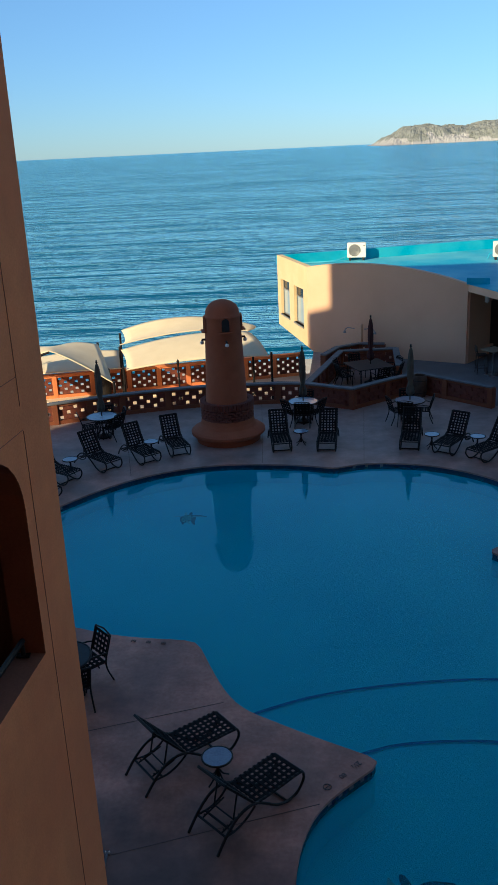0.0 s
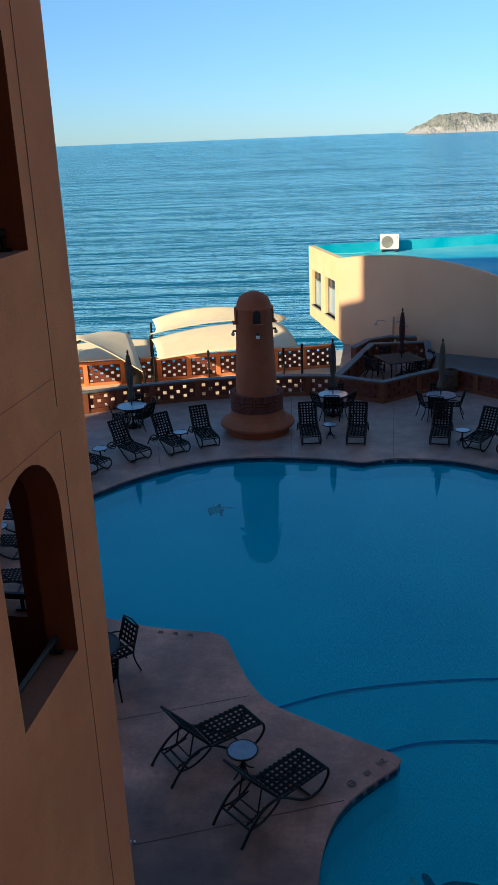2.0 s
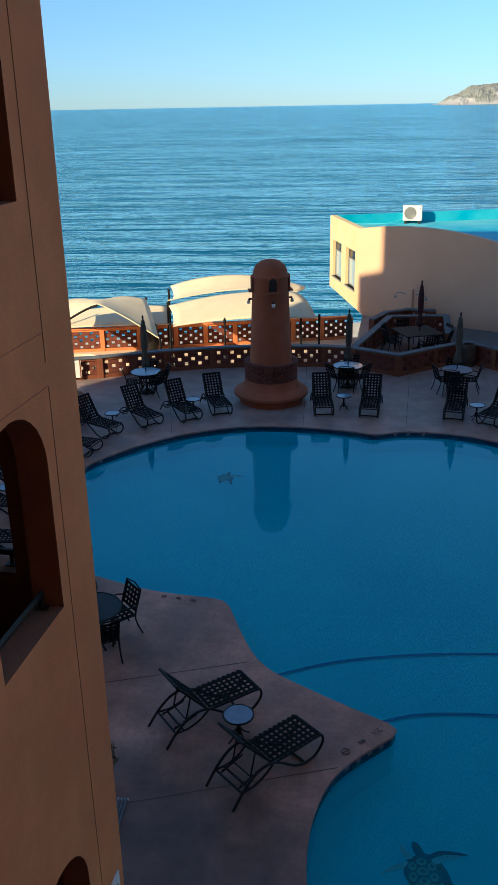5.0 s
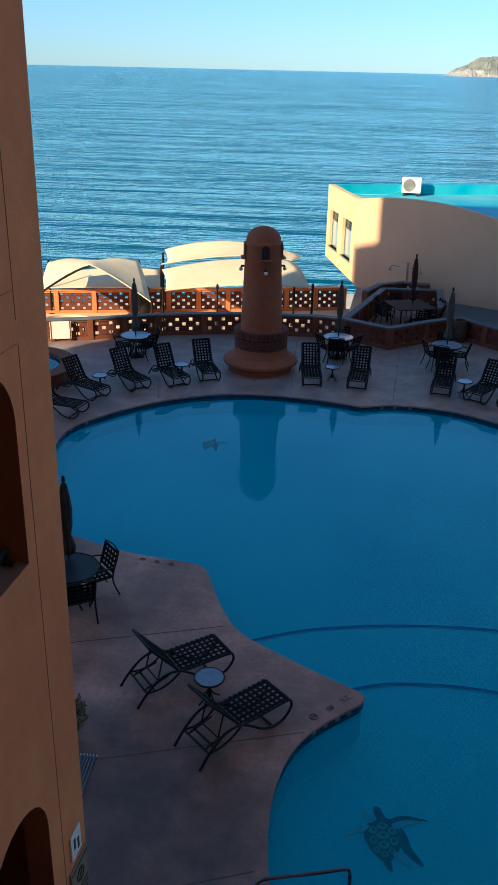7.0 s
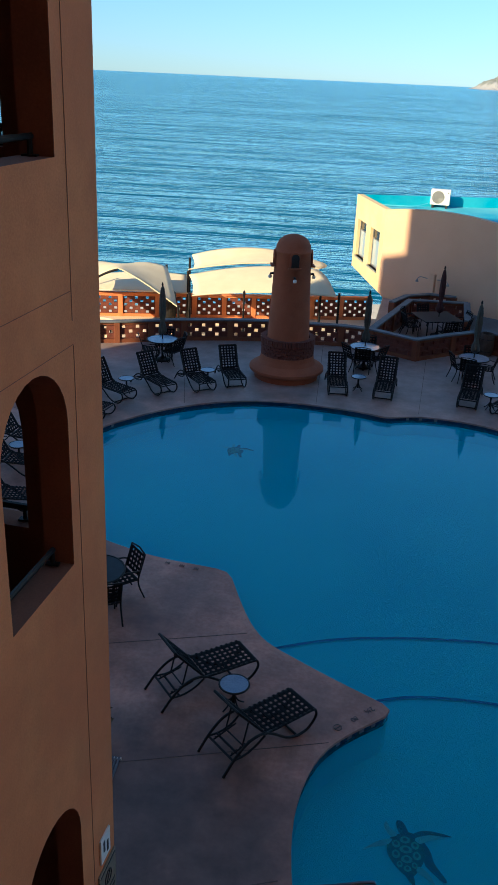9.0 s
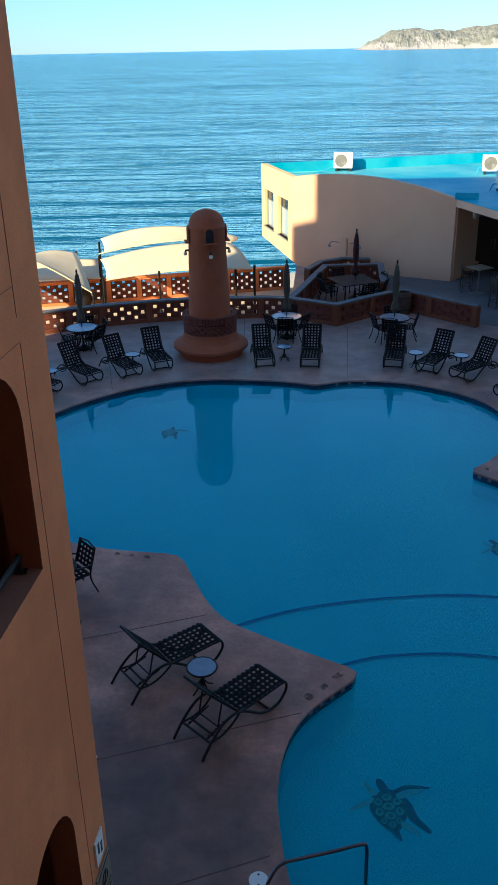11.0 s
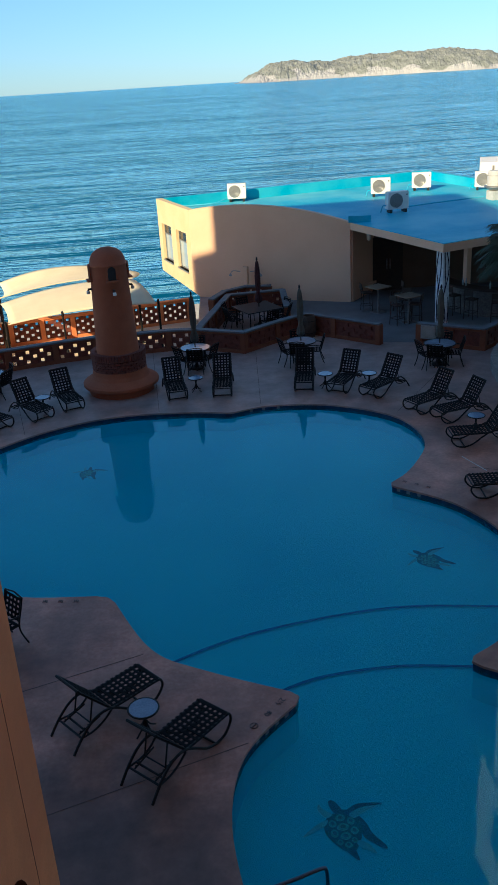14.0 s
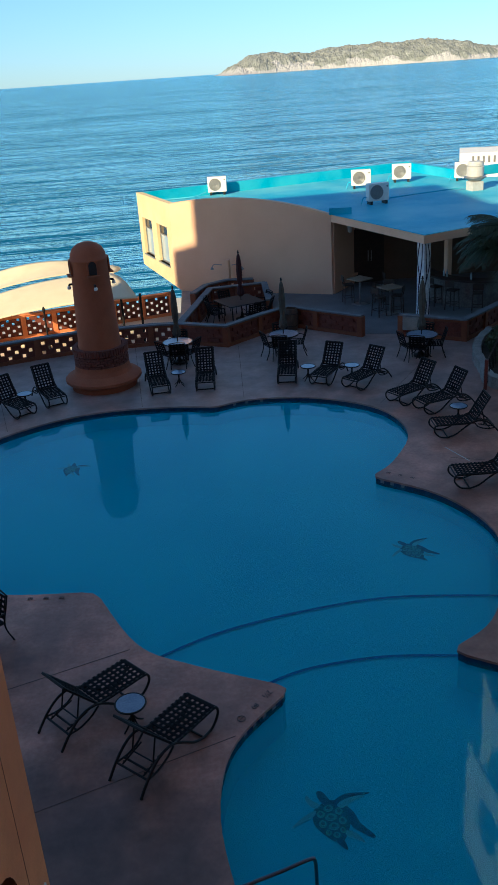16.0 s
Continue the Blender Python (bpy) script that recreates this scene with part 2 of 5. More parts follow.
def water_pool():
    m = bpy.data.materials.new("pool_water")
    m.use_nodes = True
    n, l = m.node_tree.nodes, m.node_tree.links
    n.remove(n["Principled BSDF"])
    tr, gl, mx, fr = (n.new("ShaderNode" + k) for k in ("BsdfTransparent", "BsdfGlossy", "MixShader", "Fresnel"))
    tr.inputs["Color"].default_value = (0.36, 0.89, 0.955, 1)
    gl.inputs["Color"].default_value, gl.inputs["Roughness"].default_value = (0.62, 0.93, 1.0, 1), 0.02
    fr.inputs["IOR"].default_value = 1.35
    co, no, bp = n.new("ShaderNodeTexCoord"), n.new("ShaderNodeTexNoise"), n.new("ShaderNodeBump")
    no.inputs["Scale"].default_value, no.inputs["Detail"].default_value = 2.6, 4
    bp.inputs["Strength"].default_value, bp.inputs["Distance"].default_value = 0.07, 0.012
    l.new(co.outputs["Object"], no.inputs["Vector"])
    l.new(no.outputs["Fac"], bp.inputs["Height"])
    for q in (gl, fr):
        l.new(bp.outputs[0], q.inputs["Normal"])
    l.new(fr.outputs[0], mx.inputs[0])
    df, cloud = n.new("ShaderNodeBsdfDiffuse"), n.new("ShaderNodeMixShader")
    df.inputs["Color"].default_value = (0.012, 0.385, 0.56, 1)
    cloud.inputs[0].default_value = 0.22
    l.new(tr.outputs[0], cloud.inputs[1])
    l.new(df.outputs[0], cloud.inputs[2])
    l.new(cloud.outputs[0], mx.inputs[1])
    l.new(gl.outputs[0], mx.inputs[2])
    l.new(mx.outputs[0], n["Material Output"].inputs["Surface"])
    return m


def water_sea():
    m = bpy.data.materials.new("sea_water")
    m.use_nodes = True
    n, l = m.node_tree.nodes, m.node_tree.links
    n.remove(n["Principled BSDF"])
    df, gl, fr, cut, mx = (n.new("ShaderNode" + k) for k in ("BsdfDiffuse", "BsdfGlossy", "Fresnel", "Math", "MixShader"))
    df.inputs["Color"].default_value = (0.003, 0.092, 0.165, 1)
    gl.inputs["Color"].default_value, gl.inputs["Roughness"].default_value = (0.73, 1.0, 0.97, 1), 0.09
    fr.inputs["IOR"].default_value = 1.33
    cut.operation = "MULTIPLY"
    l.new(fr.outputs[0], cut.inputs[0])
    # wind streaks: smooth water mirrors the sky, ruffled water shows its own deep colour
    sc, wind = n.new("ShaderNodeTexCoord"), None
    for sx, sy, rot, amt in ((0.006, 0.022, 2, 0.22), (0.028, 0.12, 4, 0.28), (0.09, 0.34, -4, 0.28), (0.35, 1.1, 6, 0.22)):
        mp, no, ma = n.new("ShaderNodeMapping"), n.new("ShaderNodeTexNoise"), n.new("ShaderNodeMath")
        mp.inputs["Scale"].default_value, mp.inputs["Rotation"].default_value = (sx, sy, 1), (0, 0, radians(rot))
        no.inputs["Scale"].default_value, no.inputs["Detail"].default_value = 1.0, 5
        l.new(sc.outputs["Object"], mp.inputs["Vector"])
        l.new(mp.outputs[0], no.inputs["Vector"])
        ma.operation = "MULTIPLY_ADD"
        ma.inputs[1].default_value, ma.inputs[2].default_value = amt, 0
        l.new(no.outputs["Fac"], ma.inputs[0])
        if wind:
            l.new(wind, ma.inputs[2])
        wind = ma.outputs[0]
    mr = n.new("ShaderNodeMapRange")
    mr.inputs[1].default_value, mr.inputs[2].default_value = 0.40, 0.60
    mr.inputs[3].default_value, mr.inputs[4].default_value = 0.62, 2.1
    l.new(wind, mr.inputs[0])
    l.new(mr.outputs[0], cut.inputs[1])
    cut.use_clamp = True
    l.new(cut.outputs[0], mx.inputs[0])
    l.new(df.outputs[0], mx.inputs[1])
    l.new(gl.outputs[0], mx.inputs[2])
    l.new(mx.outputs[0], n["Material Output"].inputs["Surface"])
    co = n.new("ShaderNodeTexCoord")
    height = None
    for sx, sy, rot, sc, amt in ((0.014, 0.14, 4, 1.0, 1.5), (0.08, 0.50, -6, 1.0, 0.42), (0.6, 1.8, 3, 1.0, 0.13)):
        mp, no, ma = n.new("ShaderNodeMapping"), n.new("ShaderNodeTexNoise"), n.new("ShaderNodeMath")
        mp.inputs["Scale"].default_value, mp.inputs["Rotation"].default_value = (sx, sy, 1), (0, 0, radians(rot))
        no.inputs["Scale"].default_value, no.inputs["Detail"].default_value = sc, 4
        l.new(co.outputs["Object"], mp.inputs["Vector"])
        l.new(mp.outputs[0], no.inputs["Vector"])
        ma.operation = "MULTIPLY_ADD"
        ma.inputs[1].default_value = amt
        l.new(no.outputs["Fac"], ma.inputs[0])
        if height:
            l.new(height, ma.inputs[2])
        else:
            ma.inputs[2].default_value = 0
        height = ma.outputs[0]
    bp = n.new("ShaderNodeBump")
    bp.inputs["Strength"].default_value, bp.inputs["Distance"].default_value = 1.0, 1.4
    l.new(height, bp.inputs["Height"])
    l.new(bp.outputs[0], fr.inputs["Normal"])
    # the wave faces that show are those that lean towards the shore
    lean, unit = n.new("ShaderNodeVectorMath"), n.new("ShaderNodeVectorMath")
    lean.operation, unit.operation = "ADD", "NORMALIZE"
    lean.inputs[1].default_value = (0, -0.07, 0)
    l.new(bp.outputs[0], lean.inputs[0])
    l.new(lean.outputs[0], unit.inputs[0])
    l.new(unit.outputs[0], gl.inputs["Normal"])
    return m


def rocky(name):
    # scrub and cliff colours are greyed: some sea haze is put into them
    m = mat(name, (0.165, 0.175, 0.15), (0.29, 0.295, 0.265), 0.95, 0.03, 0.16, 0.8, 8.0)
    n, l = m.node_tree.nodes, m.node_tree.links
    p = n["Principled BSDF"]
    old = p.inputs["Base Color"].links[0].from_socket
    co, sep, no, ad, rp, mx = (n.new("ShaderNode" + k) for k in ("TexCoord", "SeparateXYZ", "TexNoise", "Math", "ValToRGB", "MixRGB"))
    l.new(co.outputs["Object"], sep.inputs[0])
    no.inputs["Scale"].default_value, no.inputs["Detail"].default_value = 0.012, 8
    l.new(co.outputs["Object"], no.inputs["Vector"])
    ad.operation = "MULTIPLY_ADD"
    ad.inputs[1].default_value = -110
    l.new(no.outputs["Fac"], ad.inputs[0])
    l.new(sep.outputs["Z"], ad.inputs[2])
    rp.color_ramp.elements[0].position, rp.color_ramp.elements[1].position = 0.0, 0.06
    mr = n.new("ShaderNodeMapRange")
    mr.inputs[1].default_value, mr.inputs[2].default_value = -42, 52
    l.new(ad.outputs[0], mr.inputs[0])
    l.new(mr.outputs[0], rp.inputs[0])
    l.new(rp.outputs[0], mx.inputs[0])
    mx.inputs[1].default_value = (0.40, 0.385, 0.37, 1)
    l.new(old, mx.inputs[2])
    l.new(mx.outputs[0], p.inputs["Base Color"])
    return m


def glass(name, rgb, metal):
    m = bpy.data.materials.new(name)
    m.use_nodes = True
    p = m.node_tree.nodes["Principled BSDF"]
    p.inputs["Base Color"].default_value = (*rgb, 1)
    p.inputs["Roughness"].default_value = 0.08
    p.inputs["Metallic"].default_value = metal
    return m


POOL_WATER, SEA, ISLAND = water_pool(), water_sea(), rocky("island_rock")
PANE, DARKPANE = glass("curtained_window_glass", (0.45, 0.55, 0.60), 0.3), glass("dark_window_glass", (0.03, 0.035, 0.04), 0.0)


# ---- mesh helpers ----
def mesh_of(name, bm, material, smooth=False, sheet=False):
    me = bpy.data.meshes.new(name)
    if sheet:
        face_up(bm)
    else:
        bmesh.ops.recalc_face_normals(bm, faces=bm.faces)
    bm.to_mesh(me)
    bm.free()
    me.materials.append(material)
    if smooth:
        for f in me.polygons:
            f.use_smooth = True
    return me


def face_up(bm):
    """A flat sheet with its faces upwards."""
    bm.normal_update()
    bmesh.ops.reverse_faces(bm, faces=[f for f in bm.faces if f.normal.z < 0])
    return bm


def part(name, bm, material, parent=None, label="", smooth=False, sheet=False):
    ob = new(name, mesh_of(name, bm, material, smooth, sheet))
    if parent:
        ob.parent = parent
    if label:
        ob["label"] = label
    return ob


def box(bm, c, s, rz=0.0, bevel=0.0, m=None):
    """A box with centre c and full sizes s, turned by rz degrees."""
    r = bmesh.ops.create_cube(bm, size=1.0, matrix=(m or Matrix()) @ pose(*c, 0, 0, rz) @ Matrix.Diagonal((*s, 1)))
    if bevel:
        es = list({e for v in r["verts"] for e in v.link_edges})
        bmesh.ops.bevel(bm, geom=es, offset=bevel, segments=2, affect="EDGES", profile=0.5)
    return bm


def boxed(c, s, rz=0.0, bevel=0.0):
    return box(bmesh.new(), c, s, rz, bevel)


def tube(bm, pts, r, n=7, closed=False):
    """A round bar along points."""
    pts = [Vector(p) for p in pts]
    k = len(pts)
    rings, side = [], None
    for i, p in enumerate(pts):
        a = pts[(i - 1) % k] if closed or i else p
        b = pts[(i + 1) % k] if closed or i < k - 1 else p
        d = (b - a).normalized()
        if side is None:
            side = d.orthogonal().normalized()
        side = (side - d * side.dot(d)).normalized()
        up = d.cross(side)
        rings.append([bm.verts.new(p + (side * math.cos(t) + up * math.sin(t)) * r) for t in (2 * math.pi * j / n for j in range(n))])
    for i in range(k if closed else k - 1):
        u, v = rings[i], rings[(i + 1) % k]
        for j in range(n):
            bm.faces.new((u[j], u[(j + 1) % n], v[(j + 1) % n], v[j]))
    if not closed:
        bm.faces.new(rings[0][::-1])
        bm.faces.new(rings[-1])
    return bm


def spline(pts, steps=6, closed=False, corners=()):
    """A smooth line through points; at the named corners it turns sharply."""
    pts = [Vector(p) for p in pts]
    k, out = len(pts), []
    for i in range(k if closed else k - 1):
        p1, p2 = pts[i], pts[(i + 1) % k]
        p0 = pts[(i - 1) % k] if (closed or i) else p1
        p3 = pts[(i + 2) % k] if (closed or i < k - 2) else p2
        m1 = (p2 - p1) * 0.8 if i in corners else (p2 - p0) / 2
        m2 = (p2 - p1) * 0.8 if (i + 1) % k in corners else (p3 - p1) / 2
        for j in range(steps):
            t = j / steps
            out.append(p1 * (2 * t**3 - 3 * t**2 + 1) + m1 * (t**3 - 2 * t**2 + t) + p2 * (3 * t**2 - 2 * t**3) + m2 * (t**3 - t**2))
    if not closed:
        out.append(pts[-1])
    return out


def lathe(bm, prof, n=32, c=(0, 0, 0)):
    """Turn a profile of (radius, height) about the upright axis through c."""
    rings = []
    for r, z in prof:
        if r < 1e-4:
            rings.append([bm.verts.new((c[0], c[1], c[2] + z))])
        else:
            rings.append([bm.verts.new((c[0] + r * math.cos(t), c[1] + r * math.sin(t), c[2] + z)) for t in (2 * math.pi * j / n for j in range(n))])
    for u, v in zip(rings, rings[1:]):
        for j in range(n):
            q = [u[j % len(u)], u[(j + 1) % len(u)], v[(j + 1) % len(v)], v[j % len(v)]]
            q = list(dict.fromkeys(q))
            if len(q) > 2:
                bm.faces.new(q)
    for ring, flip in ((rings[0], True), (rings[-1], False)):
        if len(ring) > 2:
            bm.faces.new(ring[::-1] if flip else ring)
    return bm


def slab(bm, loops, z0, z1, place=None):
    """A plate between two heights: loops[0] is its outline, the others are holes; place turns flat points into the world."""
    from mathutils.geometry import tessellate_polygon
    place = place or (lambda x, y, z: (x, y, z))
    flat = [[Vector((p[0], p[1], 0)) for p in lp] for lp in loops]
    allp = [p for lp in flat for p in lp]
    lo = [bm.verts.new(place(p.x, p.y, z0)) for p in allp]
    hi = [bm.verts.new(place(p.x, p.y, z1)) for p in allp]
    for a, b, c in tessellate_polygon(flat):
        for vs in ((hi[a], hi[b], hi[c]), (lo[c], lo[b], lo[a])):
            try:
                bm.faces.new(vs)
            except ValueError:
                pass
    i = 0
    for lp in flat:
        k = len(lp)
        for j in range(k):
            a, b = i + j, i + (j + 1) % k
            bm.faces.new((lo[a], lo[b], hi[b], hi[a]))
        i += k
    return bm


def offset_loop(lp, d):
    """A closed line moved sideways by d."""
    out, k = [], len(lp)
    for i in range(k):
        a, b = lp[(i - 1) % k], lp[(i + 1) % k]
        t = Vector((b[0] - a[0], b[1] - a[1])).normalized()
        out.append(Vector((lp[i][0] + t.y * d, lp[i][1] - t.x * d, 0)))
    return out


# ---- sea and island ----
bm = bmesh.new()
for q in ((-4990, -300), (4990, -300), (4990, 4990), (-4990, 4990)):
    bm.verts.new((*q, 0))
bm.faces.new(bm.verts)
sea = part("sea", bm, SEA, sheet=True)
sea.location.z = -6
tagged(sea, "calm blue sea with small rippled waves", "sea", kind="structure")

RIDGE = [(0, 0), (50, 38), (125, 76), (190, 86), (250, 70), (310, 67), (400, 82), (530, 90), (600, 87), (700, 91), (770, 86), (830, 74), (900, 54), (1000, 40), (1100, 0)]


def ridge(x):
    """The height of the island's crest along its length, in metres."""
    for (x0, h0), (x1, h1) in zip(RIDGE, RIDGE[1:]):
        if x <= x1:
            t = (x - x0) / (x1 - x0)
            return h0 + (h1 - h0) * t * t * (3 - 2 * t)
    return 0


bm = bmesh.new()
NU, NV = 300, 40
grid = []
for i in range(NU + 1):
    u = i / NU
    top = 0.78 * ridge(u * 1100)
    row = []
    for j in range(NV + 1):
        v = j / NV
        x, y = 350 + 1100 * u, 3000 + 620 * (v - 0.12) + 60 * math.sin(7 * u)
        rise = min(1, (v / 0.16)) ** 0.6 * 0.45 + 0.55 * math.sin(min(1, v / 0.5) * math.pi / 2) if v < 0.5 else math.cos((v - 0.5) * math.pi)
        f = noise.fractal(Vector((x * 0.012, y * 0.012, 0)), 0.9, 2.0, 6)
        g = noise.fractal(Vector((x * 0.045, y * 0.045, 3)), 0.8, 2.0, 4)
        h = max(0, rise) * top * (1 + 0.07 * f) + ((4 * f + 5 * g) * min(1, top / 20) if 0 < j < NV else 0)
        row.append(bm.verts.new((x, y, -1 if j in (0, NV) else max(-1, h))))
    grid.append(row)
for i in range(NU):
    for j in range(NV):
        bm.faces.new((grid[i][j], grid[i + 1][j], grid[i + 1][j + 1], grid[i][j + 1]))
island = part("island", bm, ISLAND, sheet=True)
island.location.z = -6
tagged(island, "long low rocky island with pale cliffs and dry scrub", "island", kind="structure")

# pale strip of shore below the terrace
SAND = mat("pale_sand", (0.52, 0.46, 0.37), (0.62, 0.56, 0.46), 0.95, 0.4, 6, 0.4, 0.03, stain=(0.46, 0.41, 0.33))
bm = bmesh.new()
shore = [(-70 + 2.5 * i, 61.5 + 0.37 * (2.5 * i - 60) + 0.4 * math.sin(0.55 * i) + 0.25 * math.sin(1.7 * i)) for i in range(33)]
low = [bm.verts.new((x, y, -6.15)) for x, y in shore]
high = [bm.verts.new((x, min(40.5, y - 12), -5.2)) for x, y in shore]
for i in range(len(shore) - 1):
    bm.faces.new((low[i], low[i + 1], high[i + 1], high[i]))
tagged(part("beach", bm, SAND, sheet=True), "pale sandy shore below the hotel terrace", "beach", kind="structure")

# ---- pool ----
POOL_PTS = [(-6.2, 19.9), (-5.27, 21.83), (-3.6, 23.27), (-1.63, 23.92), (0.54, 23.72), (1.66, 23.36), (2.86, 23.66), (4.66, 23.23),
            (6.18, 21.86), (6.44, 20.0), (5.59, 18.41), (4.85, 17.70), (6.11, 16.33), (6.54, 14.3), (5.47, 11.92), (4.37, 11.10),
            (5.7, 9.8), (5.8, 7.4), (3.2, 5.4), (0.8, 6.1), (0.21, 7.9), (0.48, 9.6), (1.57, 10.75), (0.11, 11.62), (-0.8, 12.39),
            (-1.54, 14.21), (-3.55, 14.62), (-5.3, 15.9)]
rim = spline([(*p, 0) for p in POOL_PTS], 7, True, (5, 11, 15, 22, 25))
rim = [rim[i - 1] * 0.25 + rim[i] * 0.5 + rim[(i + 1) % len(rim)] * 0.25 for i in range(len(rim))]
WATER_Z = -0.13


def pool_floor(x, y):
    """The depth of the basin: shallow by the hotel, two soft ledges, deep towards the tower."""
    z = -0.75
    z += 0.15 * min(1, max(0, (y - 10.8) / 4))
    return z


bm = bmesh.new()
n = len(rim)
top = [bm.verts.new((p.x, p.y, -0.05)) for p in rim]
low = [bm.verts.new((p.x, p.y, pool_floor(p.x, p.y) - 0.02)) for p in rim]
for i in range(n):
    bm.faces.new((top[i], top[(i + 1) % n], low[(i + 1) % n], low[i]))
part_basin = part("pool_basin", bm, POOL)
tagged(part_basin, "pale blue plastered freeform pool walls", "pool", kind="structure")
bm = bmesh.new()
cells = {}
xs, ys = [-7 + 0.25 * i for i in range(57)], [4.8 + 0.25 * i for i in range(79)]
for i, x in enumerate(xs):
    for j, y in enumerate(ys):
        cells[i, j] = bm.verts.new((x, y, pool_floor(x, y)))
for i in range(len(xs) - 1):
    for j in range(len(ys) - 1):
        bm.faces.new((cells[i, j], cells[i + 1, j], cells[i + 1, j + 1], cells[i, j + 1]))
tagged(part("pool_floor", bm, POOL, sheet=True), "pale blue plastered pool floor under water", "pool floor", kind="structure")
bm = bmesh.new()
from mathutils.geometry import tessellate_polygon
water_line = offset_loop(rim, 0.0)
vs = [bm.verts.new((p.x, p.y, WATER_Z)) for p in water_line]
for a, b, c in tessellate_polygon([[Vector((p.x, p.y, 0)) for p in water_line]]):
    bm.faces.new((vs[a], vs[b], vs[c]))
tagged(part("pool_water", bm, POOL_WATER, sheet=True), "still clear blue water filling the pool", "pool water", kind="structure")

# band of dark tiles at the waterline
tile_line = offset_loop(rim, 0.012)
band = new("waterline_tile_band")
tagged(band, "dark blue glazed tile band at the pool waterline", "tile band", kind="structure")
bm = bmesh.new()
for i in range(n):
    a, b = tile_line[i], tile_line[(i + 1) % n]
    o, p = rim[i], rim[(i + 1) % n]
    q = [bm.verts.new(v) for v in ((a.x, a.y, -0.2), (b.x, b.y, -0.2), (b.x, b.y, -0.03), (a.x, a.y, -0.03))]
    bm.faces.new(q)
part("tiles", bm, TILE, band)

# step lines on the floor
for pts in (((0.89, 11.5), (1.53, 11.82), (2.25, 12.0), (3.47, 12.02), (4.73, 11.78)), ((-0.78, 12.57), (-0.35, 12.87), (0.82, 13.33), (2.49, 13.62), (4.17, 13.66), (6.18, 13.26))):
    bm = bmesh.new()
    ln = spline([(*p, 0) for p in pts], 10)
    va = []
    for i, p in enumerate(ln):
        t = (ln[min(i + 1, len(ln) - 1)] - ln[max(i - 1, 0)]).normalized()
        w = Vector((t.y, -t.x, 0)) * 0.032
        va.append([bm.verts.new((q.x, q.y, pool_floor(q.x, q.y) + 0.03)) for q in (p - w, p + w)])
    for a, b in zip(va, va[1:]):
        bm.faces.new((a[0], a[1], b[1], b[0]))
    tagged(part("step_line", bm, LINE, sheet=True), "dark blue tile line on the pool floor", "pool line", kind="structure")

# ---- deck ----
PARAPET = [(-16, 26.3), (-9.6, 27.95), (-7.7, 28.5), (-5.5, 29.4), (-3.9, 29.85), (-2.5, 30.1), (0.1, 30.2), (1.2, 30.0)]
front = [Vector((*p, 0)) for p in PARAPET]
out_line = [Vector((-42, -1.4, 0)), Vector((30, -1.4, 0)), Vector((30, 46, 0)), Vector((8.3, 46, 0)), Vector((1.75, 38.6, 0)), Vector((1.3, 33, 0))]
out_line += [Vector((p.x, p.y + 0.12, 0)) for p in reversed(front)] + [Vector((-42, 24, 0))]
cope = offset_loop(rim, -0.16)
bm = slab(bmesh.new(), [out_line, cope], -0.6, 0.0)
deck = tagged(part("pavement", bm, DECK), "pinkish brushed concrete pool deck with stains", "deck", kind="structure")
bm = slab(bmesh.new(), [cope, offset_loop(rim, 0.03)], -0.045, 0.0005)
tagged(part("pool_coping", bm, DECK), "rounded pink concrete coping along the pool edge", "coping", kind="structure")

JOINTS = [((-4.4, 11.18), (-0.9, 12.29)), ((-4.6, 8.25), (0.62, 9.87)), ((-3.6, 6.1), (0.12, 7.42)), ((-6.6, 20.6), (-9, 21.7)), ((-4.2, 23.1), (-5.4, 29.2)),
          ((-0.4, 23.95), (-0.5, 30.0)), ((2.6, 23.8), (3.1, 29.0)), ((6.3, 22.2), (8.6, 25.4)), ((6.9, 18.2), (9.6, 16.9))]
for a, b in JOINTS:
    a, b = Vector((*a, 0)), Vector((*b, 0))
    d = b - a
    tagged(part("joint", boxed(((a + b) / 2).to_tuple()[:2] + (0.0,), (d.length, 0.013, 0.008), math.degrees(math.atan2(d.y, d.x))), JOINT),
           "dark control joint in the concrete deck", "joint", kind="structure")


# ---- lattice parapets ----
def lattice(bm, a, b, z0, z1, thick=0.12):
    """Open brick panel between two points: staggered bricks round square holes."""
    d = b - a
    w, rz = d.length, math.degrees(math.atan2(d.y, d.x))
    cols, rows = max(3, round(w / 0.23)), max(3, round((z1 - z0) / 0.17))
    cw, rh = w / cols, (z1 - z0) / rows
    m = pose(a.x, a.y, z0, 0, 0, rz)
    for r in range(rows + 1):
        lo, hi = max(0, r * rh - 0.02), min(z1 - z0, r * rh + 0.02)
        box(bm, (w / 2, 0, (lo + hi) / 2), (w, thick * 0.8, hi - lo - 0.004), 0, 0, m)
    for c in range(cols):
        for r in range(rows):
            if (c + r) % 2 == 0:
                continue
            t = thick * (1.0 if c % 2 else 0.72)
            u0, u1 = max(0, c - 0.24), min(cols, c + 1.24)
            box(bm, ((u0 + u1) / 2 * cw, 0, (r + 0.5) * rh), ((u1 - u0) * cw - 0.004, t, rh - 0.046), 0, 0, m)
    for u in (0.03, w - 0.03):
        box(bm, (u, 0, (z1 - z0) / 2), (0.06, thick * 0.76, z1 - z0), 0, 0, m)
    return bm


